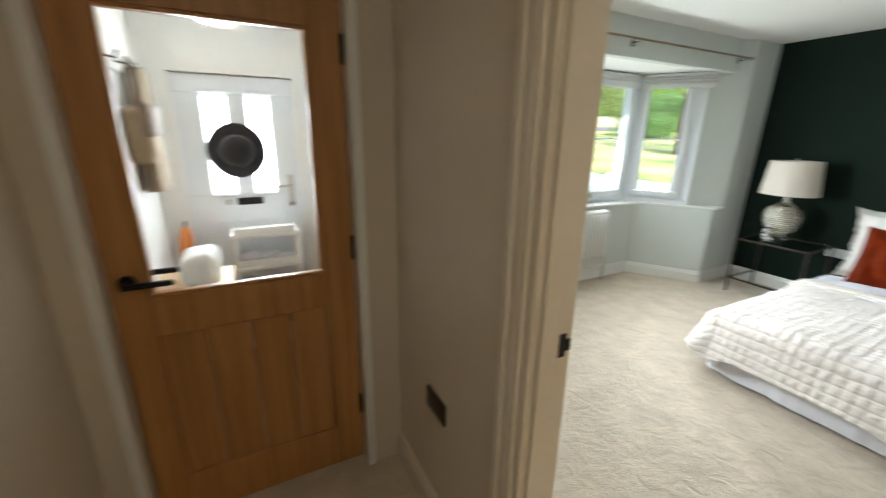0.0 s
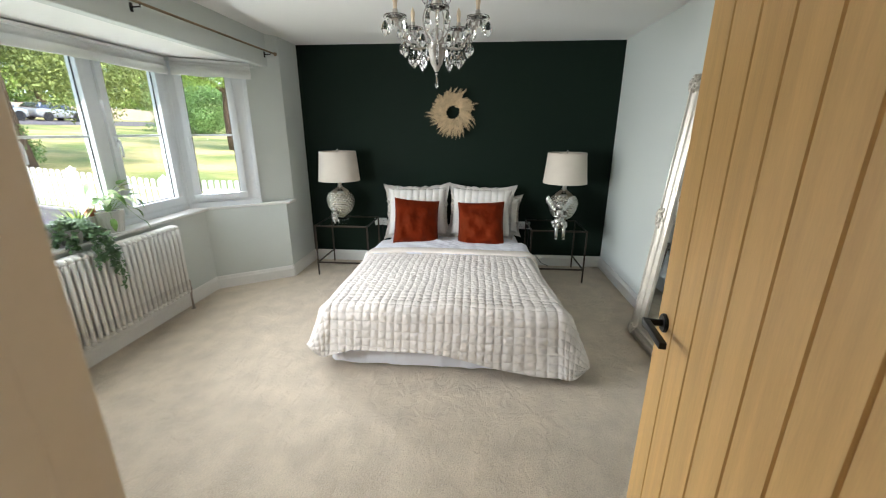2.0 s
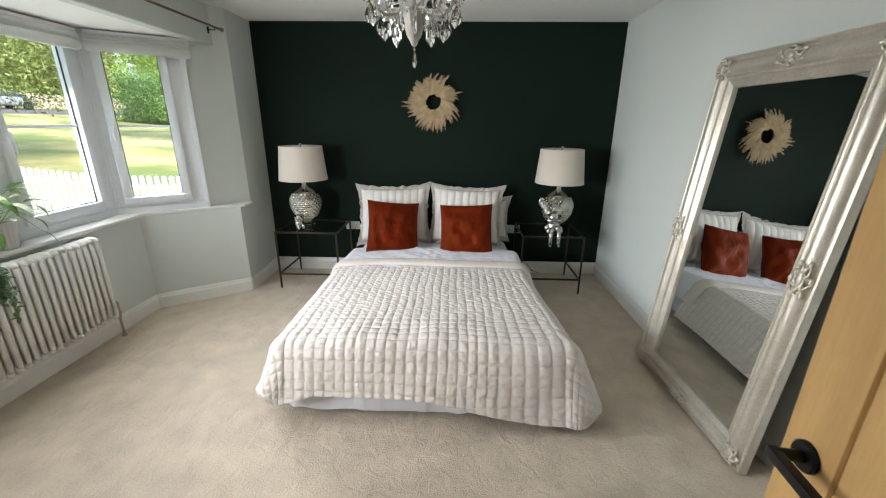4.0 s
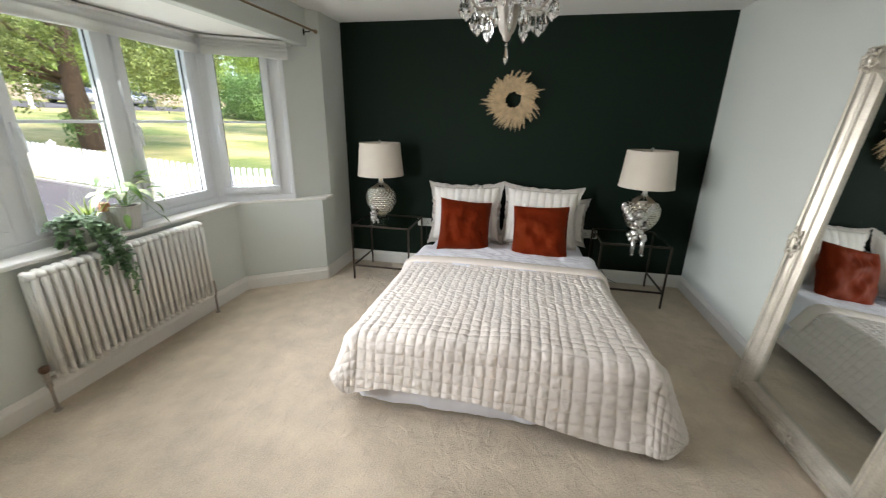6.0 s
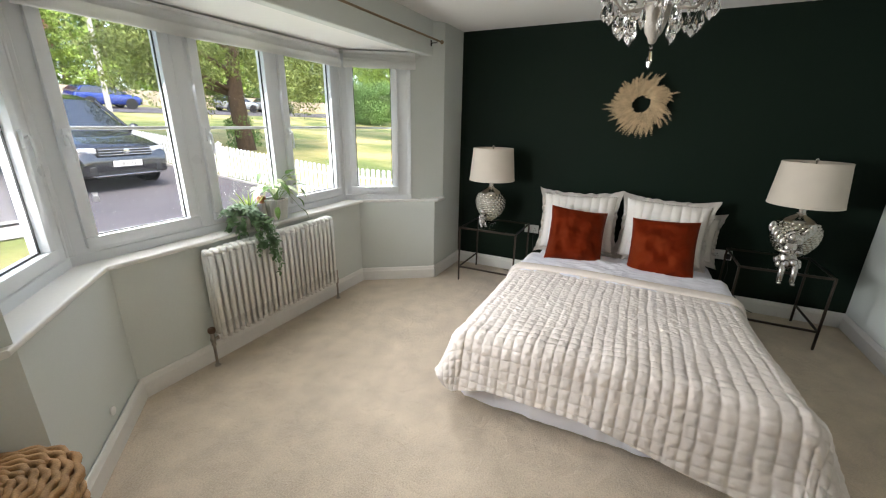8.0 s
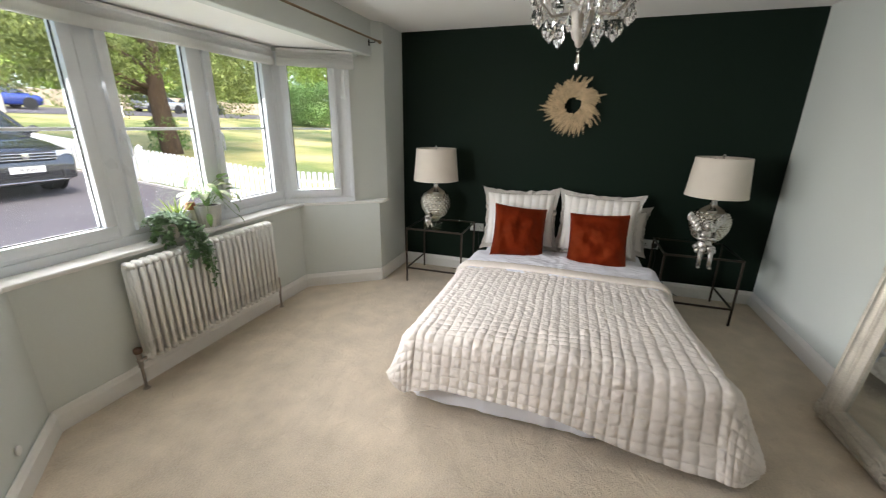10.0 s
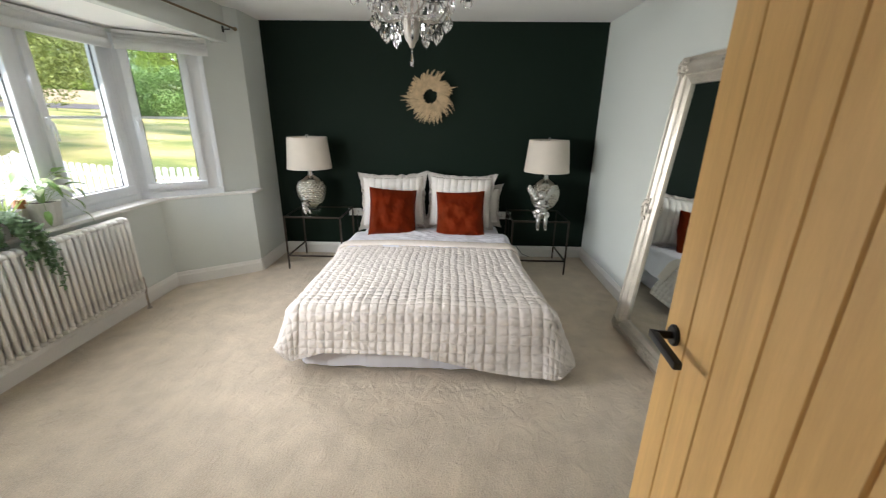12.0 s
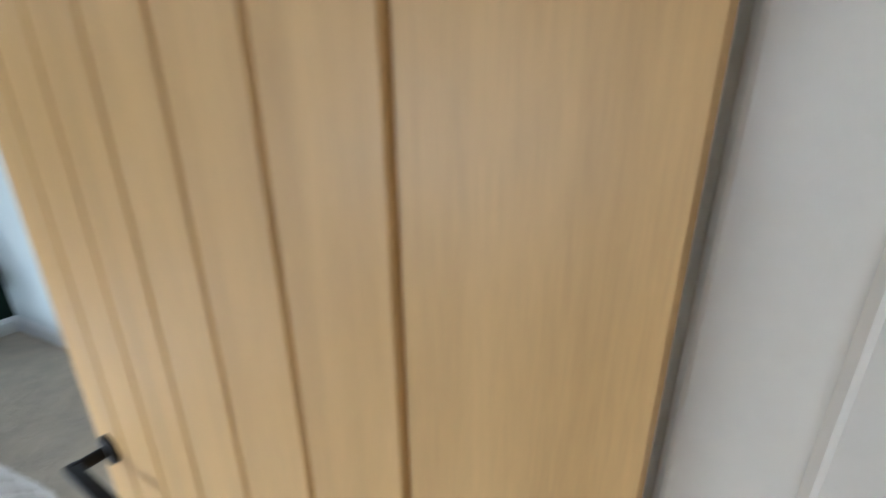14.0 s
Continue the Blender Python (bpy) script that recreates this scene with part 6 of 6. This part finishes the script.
def foliage(centres, per, size, seed):
    """Leaf sprays scattered round clump centres (x, y, z, radius): small bent blades at random angles."""
    rng = np.random.default_rng(seed)
    verts, faces = [], []
    for cx, cy, cz, r in centres:
        p = rng.normal(size=(per, 3))
        p *= (rng.uniform(0.35, 1.0, size=(per, 1)) ** 0.5) * r / np.linalg.norm(p, axis=1, keepdims=True)
        p[:, 2] *= 0.72
        d = rng.normal(size=(per, 3)) + np.array([0, 0, -0.35])
        d /= np.linalg.norm(d, axis=1, keepdims=True)
        s = np.cross(d, rng.normal(size=(per, 3)))
        s /= np.linalg.norm(s, axis=1, keepdims=True)
        ln = rng.uniform(0.7, 1.4, size=(per, 1)) * size
        c = p + np.array([cx, cy, cz])
        for q in np.stack([c, c + d * ln * 0.5 + s * ln * 0.24, c + d * ln + np.array([0, 0, -0.1]) * ln, c + d * ln * 0.5 - s * ln * 0.24], axis=1):
            n = len(verts)
            verts.extend(map(tuple, q))
            faces.append((n, n + 1, n + 2, n + 3))
    me = bpy.data.meshes.new("crown")
    me.from_pydata(verts, [], faces)
    return me


def tree(label, m, height, clear, spread, leafmat, seed, clumps=110, per=70, size=0.22, droop=0.0, trunk=0.3, group=""):
    rng = random.Random(seed)
    t = base("tree", label, "tree", m, group)
    pts = [(0.12 * math.sin(z * 1.1 + seed), 0.1 * math.cos(z * 0.9 + seed), z) for z in [height * 0.85 * i / 9 for i in range(10)]]
    pts[0] = (pts[0][0], pts[0][1], -0.2)
    part("trunk", tube(pts, trunk, 12, trunk * 0.2), BARK, t, smooth=True)
    cs = []
    for k in range(clumps):
        f = (k + 0.5) / clumps
        a = k * 2.39996 + rng.uniform(-0.4, 0.4)
        z = clear + (height - clear) * f
        prof = math.sin(math.pi * min(1, 0.22 + 0.78 * f)) ** 0.7
        r = spread * prof * math.sqrt(rng.uniform(0.15, 1.0))
        cs.append((r * math.cos(a), r * math.sin(a), z - droop * r + rng.uniform(-0.5, 0.5), rng.uniform(0.13, 0.26) * spread * 0.8))
    for k in range(9):
        c = cs[int((k + 0.5) * len(cs) / 9)]
        z0 = max(clear * 0.8, c[2] * 0.75)
        part("limb", tube([(0, 0, z0), (c[0] * 0.5, c[1] * 0.5, (z0 + c[2]) / 2 + 0.25), (c[0], c[1], c[2])], trunk * 0.33, 7, trunk * 0.06), BARK, t, smooth=True)
    me = foliage(cs, per, size, seed)
    me.materials.append(leafmat)
    ob = new("crown", me)
    ob.parent = t
    return t


yew = tree("old yew tree with an ivy-clad trunk standing on the lawn", pose(6.5, 15.3, g(0, 15.3)), 9.5, 2.3, 4.6, YEW, 3, 260, 360, 0.10, 0.16, 0.33)
tree("broadleaf tree with a stout brown trunk on the lawn", pose(17.6, 15.3, g(0, 15.3)), 10.0, 3.6, 3.6, BRIGHT, 29, 120, 160, 0.16, 0.0, 0.36)
rngi = random.Random(8)
ivy = [(0.40 * math.cos(a), 0.40 * math.sin(a), z, 0.22) for a, z in ((rngi.uniform(0, 6.28), rngi.uniform(0.1, 1.1)) for _ in range(40))]
me = foliage(ivy, 40, 0.09, 21)
me.materials.append(DEEP)
ob = new("ivy", me)
ob.parent = yew
bush = base("bush", "dense rounded laurel bush on the far side of the lawn", "bush", pose(28.5, 25.5, g(0, 25.5)))
rngb = random.Random(4)
me = foliage([(rngb.uniform(-2.4, 2.4), rngb.uniform(-2.0, 2.0), rngb.uniform(0.2, 3.6) , 0.9) for _ in range(130)], 220, 0.14, 31)
me.materials.append(LAUREL)
ob = new("crown", me)
ob.parent = bush
part("stem", tube([(0, 0, -0.1), (0.1, 0, 1.5)], 0.15, 8, 0.08), BARK, bush)

broad = tree("tall broadleaf tree beyond the road", pose(20, 52, g(0, 52)), 13, 1.6, 6.0, BRIGHT, 11, 160, 150, 0.30, 0.0, 0.35, "trees beyond the road")
deep = tree("dark green broadleaf tree beyond the road", pose(31, 55, g(0, 55)), 14, 1.4, 6.5, DEEP, 17, 160, 150, 0.30, 0.0, 0.4, "trees beyond the road")
copper = tree("copper beech with dark red leaves beyond the road", pose(8.5, 50, g(0, 50)), 13, 3.0, 6.0, COPPERL, 23, 160, 150, 0.30, 0.0, 0.4)
places = [(14, 60, 1), (26, 48, 0), (38, 50, 1), (44, 46, 0), (52, 48, 1), (60, 42, 0), (58, 34, 1), (66, 26, 0), (72, 34, 1), (48, 58, 0), (36, 64, 0), (22, 66, 1), (-2, 54, 0), (-12, 50, 1), (2, 62, 1), (-22, 56, 0), (70, 14, 1), (78, 22, 0), (62, 18, 1), (84, 8, 0), (-34, 52, 1)]
for i, (x, y, w) in enumerate(places):
    s = 0.85 + 0.3 * ((i * 37) % 10) / 10
    src = deep if w else broad
    copy_thing(src, pose(x, y, g(0, y) - 0.2, 0, 0, i * 67) @ Matrix.Scale(s, 4))


# ---------- small fittings ----------
cap = base("pipe_cap", "small white round cap on the wall under the bay", "wall cap", pose(-3.30, 3.757, 0.20, 0, 0, 48.2) @ pose(0, 0, 0, 90))
part("disc", lathe([(0.020, -0.001), (0.022, 0.004), (0.018, 0.009), (0.004, 0.011)], 20), SOCKETW, cap, smooth=True)


# ---------- added fill light on the hall ceiling, out of view ---
hall_fill = base("hall_ceiling_light", "added round fill light on the hall ceiling, out of view", "ceiling light", pose(-4.90, 0.40, 2.4))
part("base_ring", lathe([(0.15, -0.001), (0.155, -0.02), (0.15, -0.03)], 32), TRIM, hall_fill)
# glowing disc added only to brighten the hall
part("diffuser", lathe([(0.145, -0.03), (0.14, -0.06), (0.10, -0.085), (0.02, -0.095)], 32), glow("warm_fill_glow", (1.0, 0.85, 0.64), 8.0), hall_fill, "warm glowing disc of the added fill light", smooth=True)
